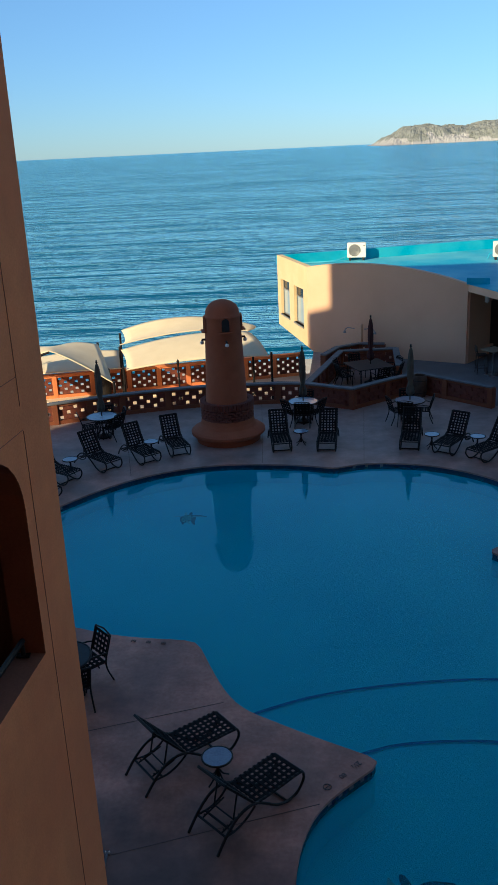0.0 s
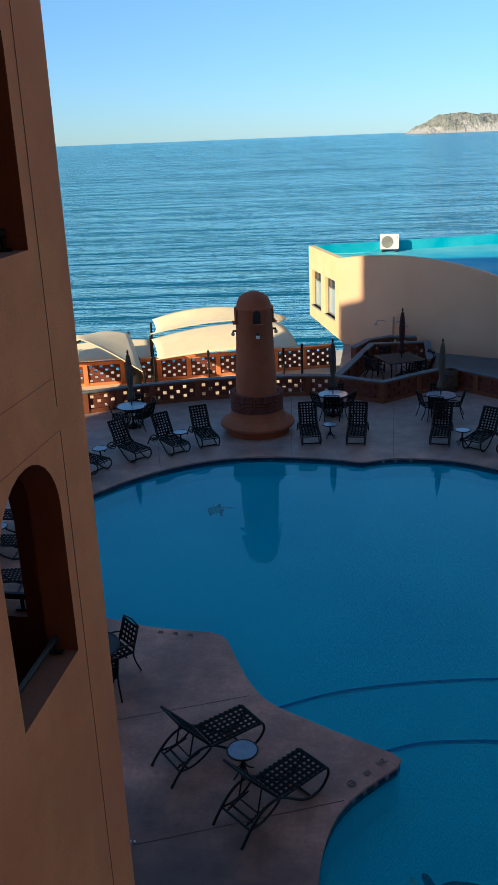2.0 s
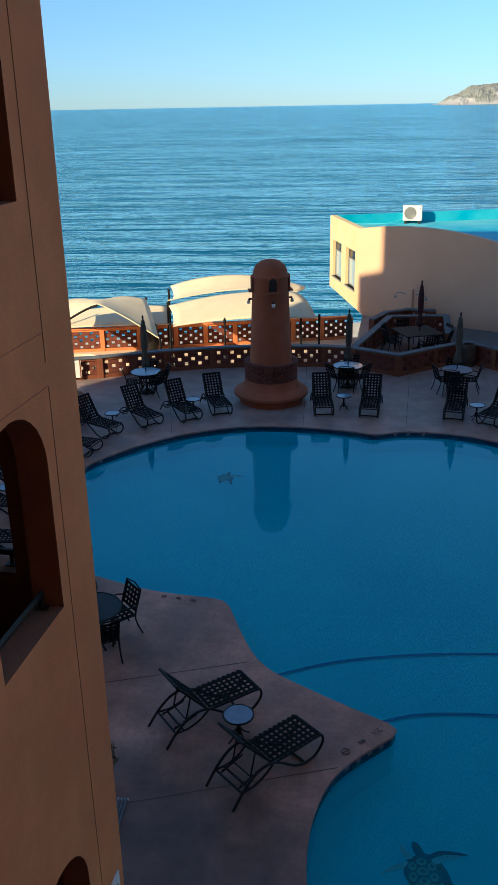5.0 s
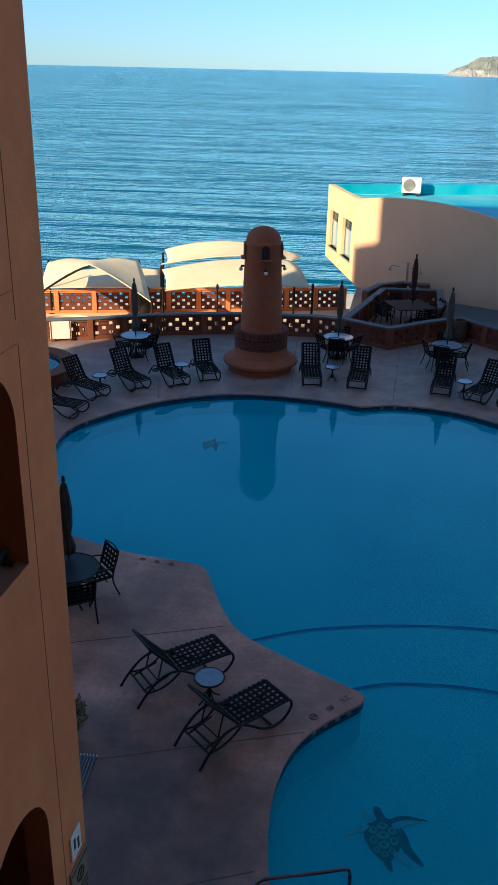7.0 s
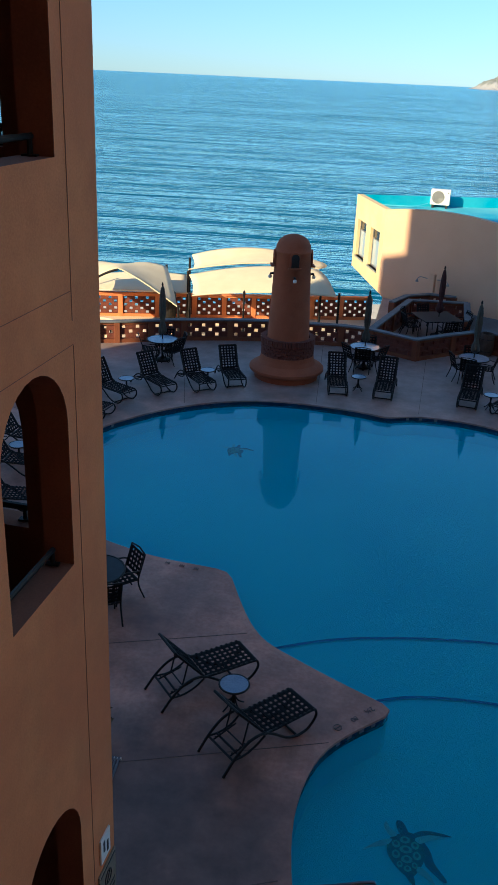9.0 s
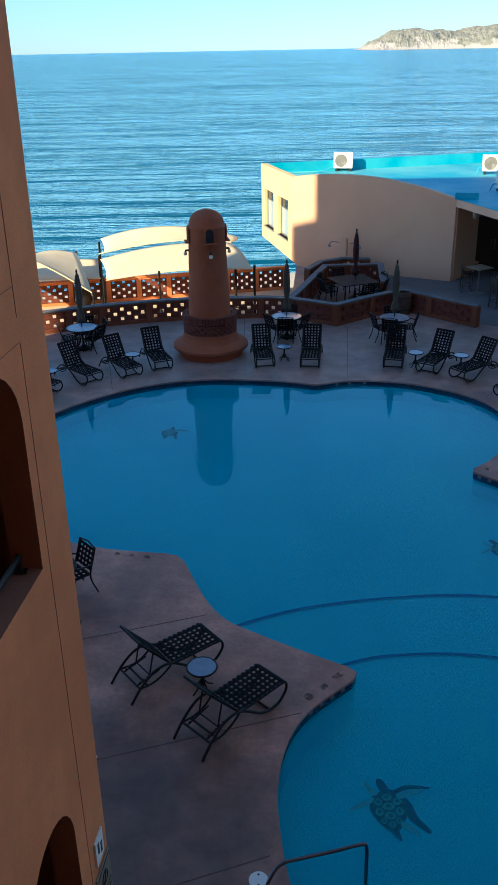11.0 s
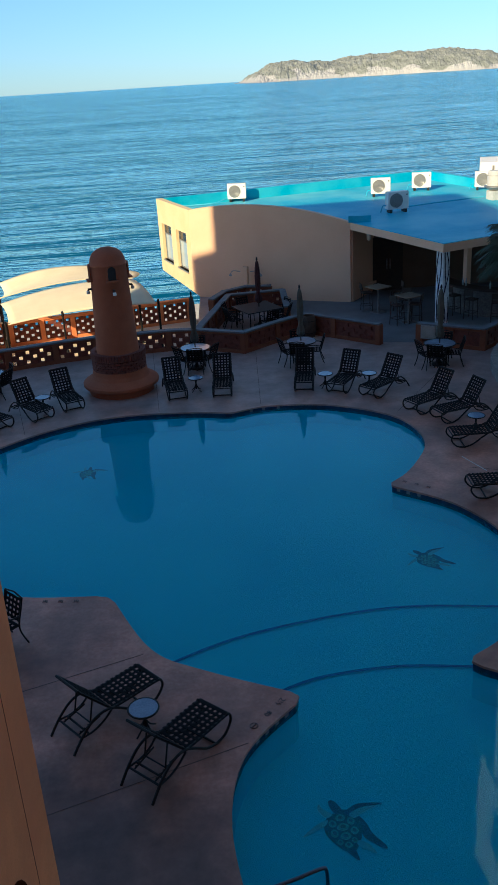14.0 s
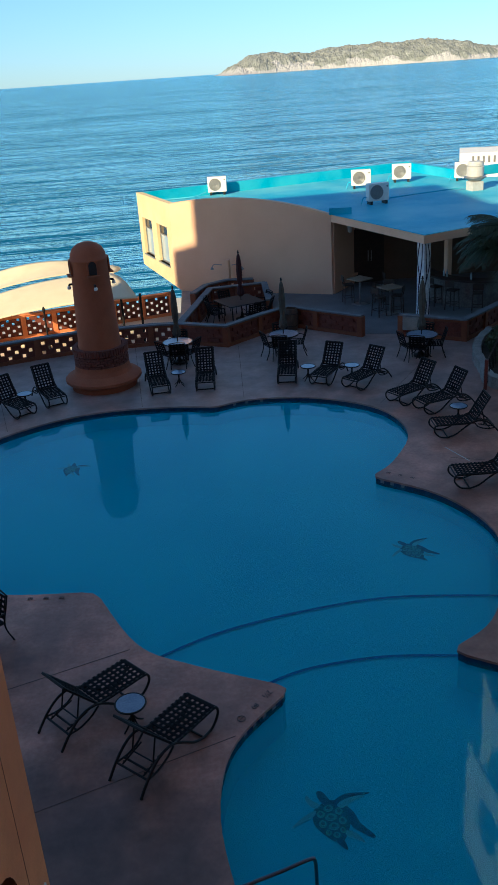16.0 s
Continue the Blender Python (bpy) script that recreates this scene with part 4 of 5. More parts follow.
def chair():
    """Strapped armchair; sits at the origin, facing +y."""
    root = new("dining_chair")
    w = 0.25
    for s in (-w, w):
        part("leg", tube(bmesh.new(), spline([(s, 0.25, 0.0), (s, 0.22, 0.2), (s, 0.24, 0.42), (s * 1.08, 0.24, 0.60), (s * 1.12, 0.12, 0.645), (s * 1.12, -0.14, 0.62), (s, -0.24, 0.60)], 3), 0.016, 6), IRON, root)
        part("leg", tube(bmesh.new(), spline([(s, -0.32, 0.0), (s, -0.22, 0.25), (s, -0.20, 0.44), (s, -0.28, 0.70), (s, -0.34, 0.90)], 3), 0.016, 6), IRON, root)
    part("seat_frame", tube(bmesh.new(), [(-w, 0.24, 0.42), (w, 0.24, 0.42), (w, -0.20, 0.42), (-w, -0.20, 0.42)], 0.015, 6, True), IRON, root)
    part("top_bar", tube(bmesh.new(), [(-w, -0.34, 0.90), (0, -0.36, 0.93), (w, -0.34, 0.90)], 0.016, 6), IRON, root)
    for name, m, ln in (("seat_webbing", pose(0, -0.19, 0.425), 0.42), ("back_webbing", pose(0, -0.215, 0.47, 107), 0.43)):
        long = mesh_of("strap", box(bmesh.new(), (0, ln / 2, 0), (0.05, ln, 0.005)), WEB)
        wide = mesh_of("strap", box(bmesh.new(), (0, 0, 0.006), (2 * w, 0.05, 0.005)), WEB)
        web = new(name)
        web.parent, web.matrix_basis = root, m
        for i in range(5):
            ob = new("strap", long)
            ob.parent, ob.matrix_basis = web, pose(-w + 0.04 + (2 * w - 0.08) * i / 4, 0, 0)
            ob = new("strap", wide)
            ob.parent, ob.matrix_basis = web, pose(0, 0.03 + (ln - 0.06) * i / 4, 0)
    return root


SETS = [(-5.71, 26.87, CLOTH, (200, 330, 20, 90)), (0.95, 27.82, CLOTH, (215, 325, 80, 265)), (4.48, 27.50, CLOTH, (195, 350, 250, 90)), (8.72, 25.90, CLOTH, (190, 240, 345, 60))]
first = first_chair = first_umb = None
for x, y, cloth, around in SETS:
    if first is None:
        first = dining_table()
        first.matrix_basis = pose(x, y, 0)
        tagged(first, "round patio dining table with pale frosted glass top", "dining table", "dining tables on the deck")
        first_umb = umbrella(CLOTH)
        first_umb.matrix_basis = pose(x, y + 0.02, 0)
        tagged(first_umb, "closed olive patio umbrella standing through a table", "umbrella", "closed umbrellas")
    else:
        copy_thing(first, pose(x, y, 0))
        copy_thing(first_umb, pose(x, y + 0.02, 0))
    for a in around:
        m = pose(x + 0.44 * math.cos(radians(a)), y + 0.44 * math.sin(radians(a)), 0, 0, 0, a + 90)
        if first_chair is None:
            first_chair = chair()
            first_chair.matrix_basis = m
            tagged(first_chair, "dark strapped metal armchair at a patio table", "chair", "chairs round the patio tables")
        else:
            copy_thing(first_chair, m)
DARK_GLASS = mat("dark_table_glass", (0.008, 0.012, 0.017), (0.016, 0.022, 0.03), 0.4, 5, 40, 0.04, 0.002, spec=0.2)
dark = dining_table(0.50, DARK_GLASS)
dark.matrix_basis = pose(-3.68, 12.66, 0)
tagged(dark, "round dark glass patio table in the shade of the hotel", "dining table")
for a in (42, 300, 180):
    copy_thing(first_chair, pose(-3.68 + 0.50 * math.cos(radians(a)), 12.66 + 0.50 * math.sin(radians(a)), 0, 0, 0, a + 90))
brown_umb = umbrella(mat("brown_umbrella_cloth", (0.035, 0.028, 0.022), (0.06, 0.048, 0.04), 0.9, 6, 90, 0.2, 0.004), 2.3)
brown_umb.matrix_basis = pose(-3.80, 12.98, 0)
tagged(brown_umb, "closed dark brown patio umbrella beside a table", "umbrella")
# dining corner inside the zigzag wall
oct_table = new("square_table")
part("tabletop", boxed((0, 0, 0.735), (1.5, 1.5, 0.035), 0, 0.008), DARK_GLASS, oct_table)
for sx in (-0.6, 0.6):
    for sy in (-0.6, 0.6):
        part("leg", tube(bmesh.new(), [(sx, sy, 0), (sx, sy, 0.72)], 0.025), IRON, oct_table)
oct_table.matrix_basis = pose(3.62, 32.5, 0, 0, 0, 20)
tagged(oct_table, "large square dark table in the walled dining corner", "dining table")
for a in (20, 110, 200, 290, 160, 335):
    copy_thing(first_chair, pose(3.62 + 1.02 * math.cos(radians(a)), 32.5 + 1.02 * math.sin(radians(a)), 0, 0, 0, a + 90))
red_umb = umbrella(CLOTH_RED, 2.6)
red_umb.matrix_basis = pose(3.70, 32.5, 0)
tagged(red_umb, "closed maroon umbrella over the square table", "umbrella")

# ---- bar building ----
A, B, C = Vector((1.50, 38.30)), Vector((7.87, 34.95)), Vector((0.20, 43.2))
D, E = Vector((15.0, 47.3)), Vector((15.9, 42.5))
K = Vector((9.80, 28.95))
L_WALL = (B - A).length
ANG = math.degrees(math.atan2((B - A).y, (B - A).x))
WALLM = pose(A.x, A.y, 0, 0, 0, ANG)
ROOF_Z = 3.30
bar = new("bar_building")
tagged(bar, "beige stucco beach bar with turquoise flat roof", "building", kind="structure")


def bow(u):
    """The height of the parapet along the beige wall."""
    return 3.80 + 1.36 * u * (1 - u) * 0.75 + 0.02 * math.sin(math.pi * u) - 0.52 * u**2.2


NB = 28
prof = [(0, 0.2), (1.2, -0.7), (L_WALL, -0.7)] + [(L_WALL * (1 - i / NB), bow(1 - i / NB)) for i in range(NB + 1)]
part("wall", slab(bmesh.new(), [prof], 0, 0.28, lambda x, y, z: WALLM @ Vector((x, z, y))), BEIGE, bar)
CW = (C - A).length
ENDM = pose(A.x, A.y, 0, 0, 0, math.degrees(math.atan2((C - A).y, (C - A).x)))
wins = [[(s, 1.0), (s + 1.55, 1.0), (s + 1.55, 2.72), (s, 2.72)] for s in (0.62, 2.95)]
end = part("end_wall", slab(bmesh.new(), [[(0, 0.2), (CW, 0.36), (CW, 3.80), (0, 3.80)]] + wins, -0.28, 0.0, lambda x, y, z: ENDM @ Vector((x, z, y))), CREAM, bar)
part("base_wall", slab(bmesh.new(), [[(0.25, -2.2), (1.7, -2.2), (1.7, 0.22), (0.25, 0.22)]], -0.3, 0.12, lambda x, y, z: WALLM @ Vector((x, z + 0.6, y))), CREAM, bar)
part("underside", slab(bmesh.new(), [[(A.x + 0.12, A.y + 0.2), (B.x, B.y + 0.25), (E.x, E.y), (D.x, D.y), (C.x + 0.1, C.y)]], 0.36, 0.46), BEIGE, bar)
for w in wins:
    (s0, z0), (s1, z1) = w[0], w[2]
    win = part("window", slab(bmesh.new(), [w, [(s0 + 0.05, z0 + 0.05), (s1 - 0.05, z0 + 0.05), (s1 - 0.05, z1 - 0.5), (s0 + 0.05, z1 - 0.5)], [(s0 + 0.05, z1 - 0.45), (s1 - 0.05, z1 - 0.45), (s1 - 0.05, z1 - 0.05), (s0 + 0.05, z1 - 0.05)]], -0.20, -0.13, lambda x, y, z: ENDM @ Vector((x, z, y))), GREY, bar, "grey window frame")
    for a, b, pane_glass in ((z0 + 0.05, z1 - 0.5, PANE), (z1 - 0.45, z1 - 0.05, DARKPANE)):
        part("pane", slab(bmesh.new(), [[(s0 + 0.05, a), (s1 - 0.05, a), (s1 - 0.05, b), (s0 + 0.05, b)]], -0.18, -0.165, lambda x, y, z: ENDM @ Vector((x, z, y))), pane_glass, win)
    part("sill", slab(bmesh.new(), [[(s0 - 0.04, z0 - 0.06), (s1 + 0.04, z0 - 0.06), (s1 + 0.04, z0), (s0 - 0.04, z0)]], -0.28, 0.04, lambda x, y, z: ENDM @ Vector((x, z, y))), GREY, win)
R2 = Vector((16.5, 31.6))
part("roof", slab(bmesh.new(), [[(A.x + 0.2, A.y + 0.25), (B.x, B.y + 0.1), (K.x, K.y), (R2.x, R2.y), (22, 34), (22, 41), (E.x, E.y), (D.x, D.y), (C.x + 0.2, C.y)]], ROOF_Z - 0.02, ROOF_Z), ROOF, bar, "turquoise painted flat roof with worn patches")
part("canopy", slab(bmesh.new(), [[(B.x, B.y), (K.x - 0.04, K.y - 0.03), (R2.x, R2.y - 0.05), (22, 33.9), (22, 40), (9, 37)]], 3.0, ROOF_Z - 0.024), BEIGE, bar, "beige edge of the canopy over the bar")
for p, q, z in ((C, D, 3.78), (D, E, 3.74), (E, Vector((22, 44.5)), 3.74)):
    d = q - p
    m = (p + q) / 2
    part("roof_parapet", boxed((m.x, m.y, (ROOF_Z + z) / 2), (d.length, 0.22, z - ROOF_Z), math.degrees(math.atan2(d.y, d.x))), ROOFEDGE, bar)
part("roof_step", boxed((8.25, 34.9, ROOF_Z + 0.13), (0.9, 0.3, 0.26), -12), ROOF, bar)
part("inner_wall", boxed((8.63, 35.99, 1.5), (0.2, 2.36, 3.0), -38), BEIGE, bar)
part("back_wall", boxed((13.2, 36.6, 1.5), (9.6, 0.25, 3.0), -3), BROWN, bar)
part("bar_door", boxed((9.88, 36.60, 1.15), (1.32, 0.1, 2.3), -3), DARKWOOD, bar, "dark wooden double door")
for x in (9.81, 9.95):
    part("door_handle", tube(bmesh.new(), [(x, 36.44, 0.95), (x, 36.44, 1.4)], 0.02), GREY, bar)
part("side_wall", boxed((17.5, 34.5, 1.5), (0.25, 5, 3.0)), BEIGE, bar)
colm = part("column", boxed((9.98, 29.55, 1.5), (0.34, 0.34, 3.0), 30, 0.02), COLUMN, bar, "column painted white and blue")
for pts in (((-0.10, 0.05), (-0.06, 0.7), (-0.12, 1.2), (-0.03, 1.75), (-0.11, 2.3), (-0.08, 2.95)), ((-0.07, 1.45), (0.05, 1.9), (0.08, 2.35), (0.03, 2.9)), ((0.12, 0.1), (0.09, 0.8), (0.13, 1.3))):
    for side, quarter in ((-0.172, 30), (-0.172, -60)):
        m = pose(9.98, 29.55, 0, 0, 0, quarter)
        part("painted_branch", tube(bmesh.new(), spline([m @ Vector((u + 0.04 * math.sin(z * 4 + quarter), side, z)) for u, z in pts], 5), 0.019, 6), TILE, colm, "dark blue branch painted on the column")
part("post", boxed((12.1, 32.9, 1.5), (0.22, 0.22, 3.0), 20, 0.01), BEIGE, bar)
part("wall_lamp", lathe(bmesh.new(), [(0.02, 2.45), (0.09, 2.5), (0.1, 2.72), (0.03, 2.78)], 14, (8.72, 35.25, 0)), WHITE, bar)

tagged(part("floor_bar", slab(bmesh.new(), [[(5.35, 31.3), (6.3, 30.25), (7.6, 28.95), (8.9, 28.5), (10.6, 27.25), (12.5, 28.9), (16, 30.4), (17, 37), (8.4, 37.5), (7.75, 35.1), (5.1, 36.45), (5.15, 33)]], 0.0, 0.006), BARFLOOR), "grey concrete floor of the bar terrace", "floor", kind="structure")
counter = new("bar_counter")
line = spline([(11.3, 33.4, 0), (11.5, 32.3, 0), (11.95, 31.4, 0), (12.9, 30.75, 0), (14.6, 30.6, 0)], 6)
for name, wd, z0, z1, material in (("front", 0.16, 0, 1.0, STONE), ("worktop", 0.30, 1.0, 1.07, DARKWOOD)):
    left, right = [], []
    for i, p in enumerate(line):
        t = (line[min(i + 1, len(line) - 1)] - line[max(i - 1, 0)]).normalized()
        left.append((p.x - t.y * wd, p.y + t.x * wd))
        right.append((p.x + t.y * wd, p.y - t.x * wd))
    part(name, slab(bmesh.new(), [left + right[::-1]], z0, z1), material, counter)
tagged(counter, "curved grey stone bar counter under the canopy", "bar counter")
bottle = new("bottle", mesh_of("bottle", lathe(bmesh.new(), [(0.036, 0), (0.038, 0.16), (0.015, 0.21), (0.013, 0.28), (0, 0.285)], 12), PANE))
bottle.matrix_basis = pose(12.35, 31.05, 1.07)
tagged(bottle, "clear glass bottle on the bar counter", "bottle", "bottles on the bar")
for x, y in ((11.62, 32.0), (11.7, 31.86), (13.5, 30.65)):
    copy_thing(bottle, pose(x, y, 1.07))


def stool():
    root = new("bar_stool")
    for sx in (-0.17, 0.17):
        for sy in (-0.17, 0.17):
            part("leg", tube(bmesh.new(), [(sx * 1.15, sy * 1.15, 0), (sx, sy, 0.74)], 0.018, 6), DARKWOOD, root)
        part("back_post", tube(bmesh.new(), [(sx, -0.18, 0.74), (sx, -0.24, 1.10)], 0.018, 6), DARKWOOD, root)
    part("seat", boxed((0, 0, 0.755), (0.40, 0.40, 0.05), 0, 0.012), DARKWOOD, root)
    part("backrest", boxed((0, -0.235, 1.02), (0.40, 0.03, 0.22), 0, 0.008), DARKWOOD, root)
    part("foot_rail", tube(bmesh.new(), [(-0.19, -0.19, 0.26), (0.19, -0.19, 0.26), (0.19, 0.19, 0.26), (-0.19, 0.19, 0.26)], 0.012, 6, True), DARKWOOD, root)
    return root


s0 = stool()
s0.matrix_basis = pose(8.15, 33.35, 0, 0, 0, -90)
tagged(s0, "dark wooden bar stool with low back under the canopy", "bar stool", "stools at the bar")
for x, y, a in ((9.35, 33.2, 90), (8.75, 31.0, -60), (9.45, 30.95, 60), (9.3, 31.8, 150), (11.2, 31.75, -70), (11.6, 30.95, -50), (12.3, 30.2, -20)):
    copy_thing(s0, pose(x, y, 0, 0, 0, a))


def high_table():
    root = new("high_table")
    part("tabletop", boxed((0, 0, 1.03), (0.75, 0.75, 0.04), 0, 0.008), TEAK, root, "pale square top")
    part("stem", tube(bmesh.new(), [(0, 0, 0.03), (0, 0, 1.01)], 0.04, 10), GREY, root)
    part("foot", boxed((0, 0, 0.015), (0.5, 0.5, 0.03), 0, 0.006), GREY, root)
    return root


ht = high_table()
ht.matrix_basis = pose(8.53, 33.0, 0, 0, 0, 30)
tagged(ht, "tall square bar table with pale top", "bar table", "bar tables")
copy_thing(ht, pose(9.25, 31.2, 0, 0, 0, 20))


# roof plant
FANGREY = mat("shaded_fan_grey", (0.16, 0.16, 0.155), (0.24, 0.24, 0.23), 0.6, 8, 60, 0.1, 0.002)


def ac_unit():
    root = new("air_conditioner")
    part("casing", boxed((0, 0, 0.50), (0.92, 0.36, 0.72), 0, 0.02), WHITE, root)
    bm = bmesh.new()
    for r in (0.09, 0.16, 0.23, 0.29):
        tube(bm, [(-0.1 + r * math.cos(t), -0.19, 0.5 + r * math.sin(t)) for t in (2 * math.pi * i / 24 for i in range(24))], 0.008, 5, True)
    for i in range(8):
        t = math.pi * i / 8
        tube(bm, [(-0.1 - 0.29 * math.cos(t), -0.19, 0.5 - 0.29 * math.sin(t)), (-0.1 + 0.29 * math.cos(t), -0.19, 0.5 + 0.29 * math.sin(t))], 0.005, 4)
    part("fan_grille", bm, GREY, root)
    part("fan_well", lathe(bmesh.new(), [(0, -0.01), (0.28, -0.01), (0.28, 0.01), (0, 0.01)], 28), FANGREY, root, "grey fan opening").matrix_basis = pose(-0.1, -0.178, 0.5, 90)
    part("badge", boxed((0.37, -0.182, 0.72), (0.06, 0.008, 0.05)), BLACK, root)
    for x in (-0.33, 0.33):
        part("foot", boxed((x, 0, 0.07), (0.10, 0.42, 0.14)), BLACK, root)
    part("pipe", tube(bmesh.new(), spline([(-0.46, 0.05, 0.3), (-0.6, 0.08, 0.28), (-0.66, 0.1, 0.1), (-0.7, 0.1, 0.02)], 4), 0.025, 6), ROOF, root)
    return root


ac = ac_unit()
ac.matrix_basis = pose(4.20, 43.9, ROOF_Z, 0, 0, -8)
tagged(ac, "white outdoor air conditioning unit on the turquoise roof", "air conditioner", "air conditioners on the roof")
for x, y, a in ((10.95, 41.9, -10), (13.3, 43.0, -12), (10.3, 36.7, 6), (16.0, 41.6, -18)):
    copy_thing(ac, pose(x, y, ROOF_Z, 0, 0, a))
vent = new("roof_vent")
part("curb", boxed((0, 0, 0.2), (0.55, 0.55, 0.4), 10, 0.01), PALEGREY, vent)
part("flare", lathe(bmesh.new(), [(0.2, 0.38), (0.5, 0.56), (0.5, 0.60), (0.33, 0.62)], 28), GREY, vent)
part("drum", lathe(bmesh.new(), [(0.38, 0.62), (0.38, 1.0), (0.33, 1.04), (0.36, 1.06), (0.36, 1.16), (0.3, 1.24), (0, 1.27)], 28), PALEGREY, vent, "pale metal fan drum")
vent.matrix_basis = pose(15.2, 38.2, ROOF_Z)
tagged(vent, "large metal exhaust fan on the roof", "roof vent")
bm = tube(bmesh.new(), [(10.6, 37.2, ROOF_Z + 0.1), (12.5, 37.9, ROOF_Z + 0.1), (14.9, 38.6, ROOF_Z + 0.1)], 0.03, 6)
tagged(part("roof_pipe", bm, ROOF), "thin turquoise painted pipe along the roof", "pipe")
bm = tube(bmesh.new(), spline([(0.9, 42.9, 3.42), (1.9, 43.2, 3.36), (3.0, 43.3, 3.38), (3.6, 43.6, 3.5)], 5), 0.03, 6)
tagged(part("roof_pipe", bm, ROOF), "bent turquoise pipe beside a roof unit", "pipe")
white_hall = new("white_building")
part("wall", boxed((32.17, 60.97, -1.8), (17, 4, 8.5), -20), WALLWHITE, white_hall)
for i in range(22):
    s = 0.9 + 0.37 * i
    part("slot", boxed((23.5 + 0.94 * s, 62.0 - 0.342 * s, 2.0), (0.14, 0.1, 0.45), -20), GREY, white_hall)
tagged(white_hall, "white plastered building with small slots beyond the bar", "building", kind="structure")


# ---- shade sails ----
def sail(name, fl, fr, bl, br, bow_f=(0, 0, 0), bow_b=(0, 0, 0), bow_l=(0, 0, 0), bow_r=(0, 0, 0), strut=False, label=""):
    """A stretched cloth between four corners with bowed edges."""
    N = 18
    q = [Vector(v) for v in (fl, fr, bl, br)]
    bf, bb, bL, bR = (Vector(v) for v in (bow_f, bow_b, bow_l, bow_r))

    def rise(u):
        return 1 - abs(2 * u - 1) ** 1.25 if strut else 4 * u * (1 - u)

    bm = bmesh.new()
    rows = []
    for j in range(N + 1):
        v = j / N
        row = []
        for i in range(N + 1):
            u = i / N
            p = q[0] * (1 - u) * (1 - v) + q[1] * u * (1 - v) + q[2] * (1 - u) * v + q[3] * u * v
            hu, hv = 4 * u * (1 - u), 4 * v * (1 - v)
            p = p + bf * rise(u) * (1 - v) + bb * (abs(math.sin(2 * math.pi * u)) if strut else hu) * v + bL * hv * (1 - u) + bR * hv * u
            row.append(bm.verts.new(p))
        rows.append(row)
    for j in range(N):
        for i in range(N):
            bm.faces.new((rows[j][i], rows[j][i + 1], rows[j + 1][i + 1], rows[j + 1][i]))
    root = new(name)
    cloth = part("cloth", bm, SHADE, root, smooth=True)
    so = cloth.modifiers.new("thickness", "SOLIDIFY")
    so.thickness = 0.012
    part("front_hem", tube(bmesh.new(), [q[0].lerp(q[1], i / N) + bf * rise(i / N) for i in range(N + 1)], 0.028, 6), SHADE, root)
    if strut:
        part("strut", tube(bmesh.new(), [q[0].lerp(q[1], i / N) + bf * rise(i / N) - Vector((0, 0.04, 0.05)) for i in range(N // 2 + 1)], 0.05, 6), IRON, root, "dark bent steel strut")
    tagged(root, label, "shade sail")
    return root


sail("shade_sail", (-6.0, 33.5, 0.62), (-0.25, 34.4, 0.78), (-6.67, 36.2, 0.86), (-1.2, 37.2, 1.25), (0, 0, 0.16), (0, 0.2, 0.22), (0.1, 0, 0.02), (0, 0, 0.2), label="large cream shade sail stretched over the lower terrace")
sail("shade_sail", (-6.9, 37.3, 0.85), (-1.2, 38.3, 1.05), (-7.2, 39.6, 1.05), (-1.6, 40.4, 1.05), (0.3, 0, 0.30), (0, 0, 0.45), (0.2, 0, -0.15), (0.5, 0, 0.0), label="cream shade sail behind the larger one")
sail("shade_sail", (-11.0, 33.0, 0.45), (-6.5, 33.0, 0.26), (-11.6, 36.0, 1.0), (-7.6, 36.0, 1.2), (-0.15, 0, 1.28), (0, 0, 0.17), (0, 0, 0.1), (0, 0, 0.15), strut=True, label="saddle-shaped cream shade sail with a raised front edge")
sail("shade_sail", (-12.6, 36.0, -0.18), (-6.7, 36.2, 0.05), (-13, 38.6, -0.3), (-7.2, 38.6, 0.33), (0, 0, 0.05), (0, 0, 0.25), label="low cream shade sail beside the parapet")
for x, y, z in ((-6.1, 33.5, 0.75), (-6.72, 36.3, 1.0), (-7.25, 39.4, 0.95), (-7.62, 36.1, 1.25), (-11.62, 36.1, 1.1), (-0.95, 36.0, 0.5), (-0.15, 35.0, 0.8), (-11.05, 33.0, 0.5), (-6.45, 33.0, 0.3)):
    post = new("sail_post")
    part("tube", tube(bmesh.new(), [(x, y, LOWZ), (x, y, z)], 0.05, 10), IRON, post)
    part("foot_plate", boxed((x, y, LOWZ + 0.01), (0.24, 0.24, 0.02)), IRON, post)
    tagged(post, "dark steel post holding a shade sail", "post", "sail posts")
bin_ = new("litter_bin")
part("body", lathe(bmesh.new(), [(0.20, LOWZ), (0.24, LOWZ + 0.5), (0.25, LOWZ + 1.15), (0.22, LOWZ + 1.2)], 18, (-7.42, 36.0, 0)), IRON, bin_)
part("lid", lathe(bmesh.new(), [(0.26, LOWZ + 1.2), (0.24, LOWZ + 1.32), (0.12, LOWZ + 1.46), (0.0, LOWZ + 1.5)], 18, (-7.42, 36.0, 0)), CLOTH, bin_)
tagged(bin_, "tall dark domed litter bin on the lower terrace", "litter bin")
lp = new("garden_lamp")
part("pole", tube(bmesh.new(), [(-3.83, 33.0, LOWZ), (-3.83, 33.0, 0.9)], 0.035, 8), IRON, lp)
part("lantern", lathe(bmesh.new(), [(0.03, 0.86), (0.06, 0.92), (0.05, 1.05), (0, 1.12)], 10, (-3.83, 33.0, 0)), IRON, lp)
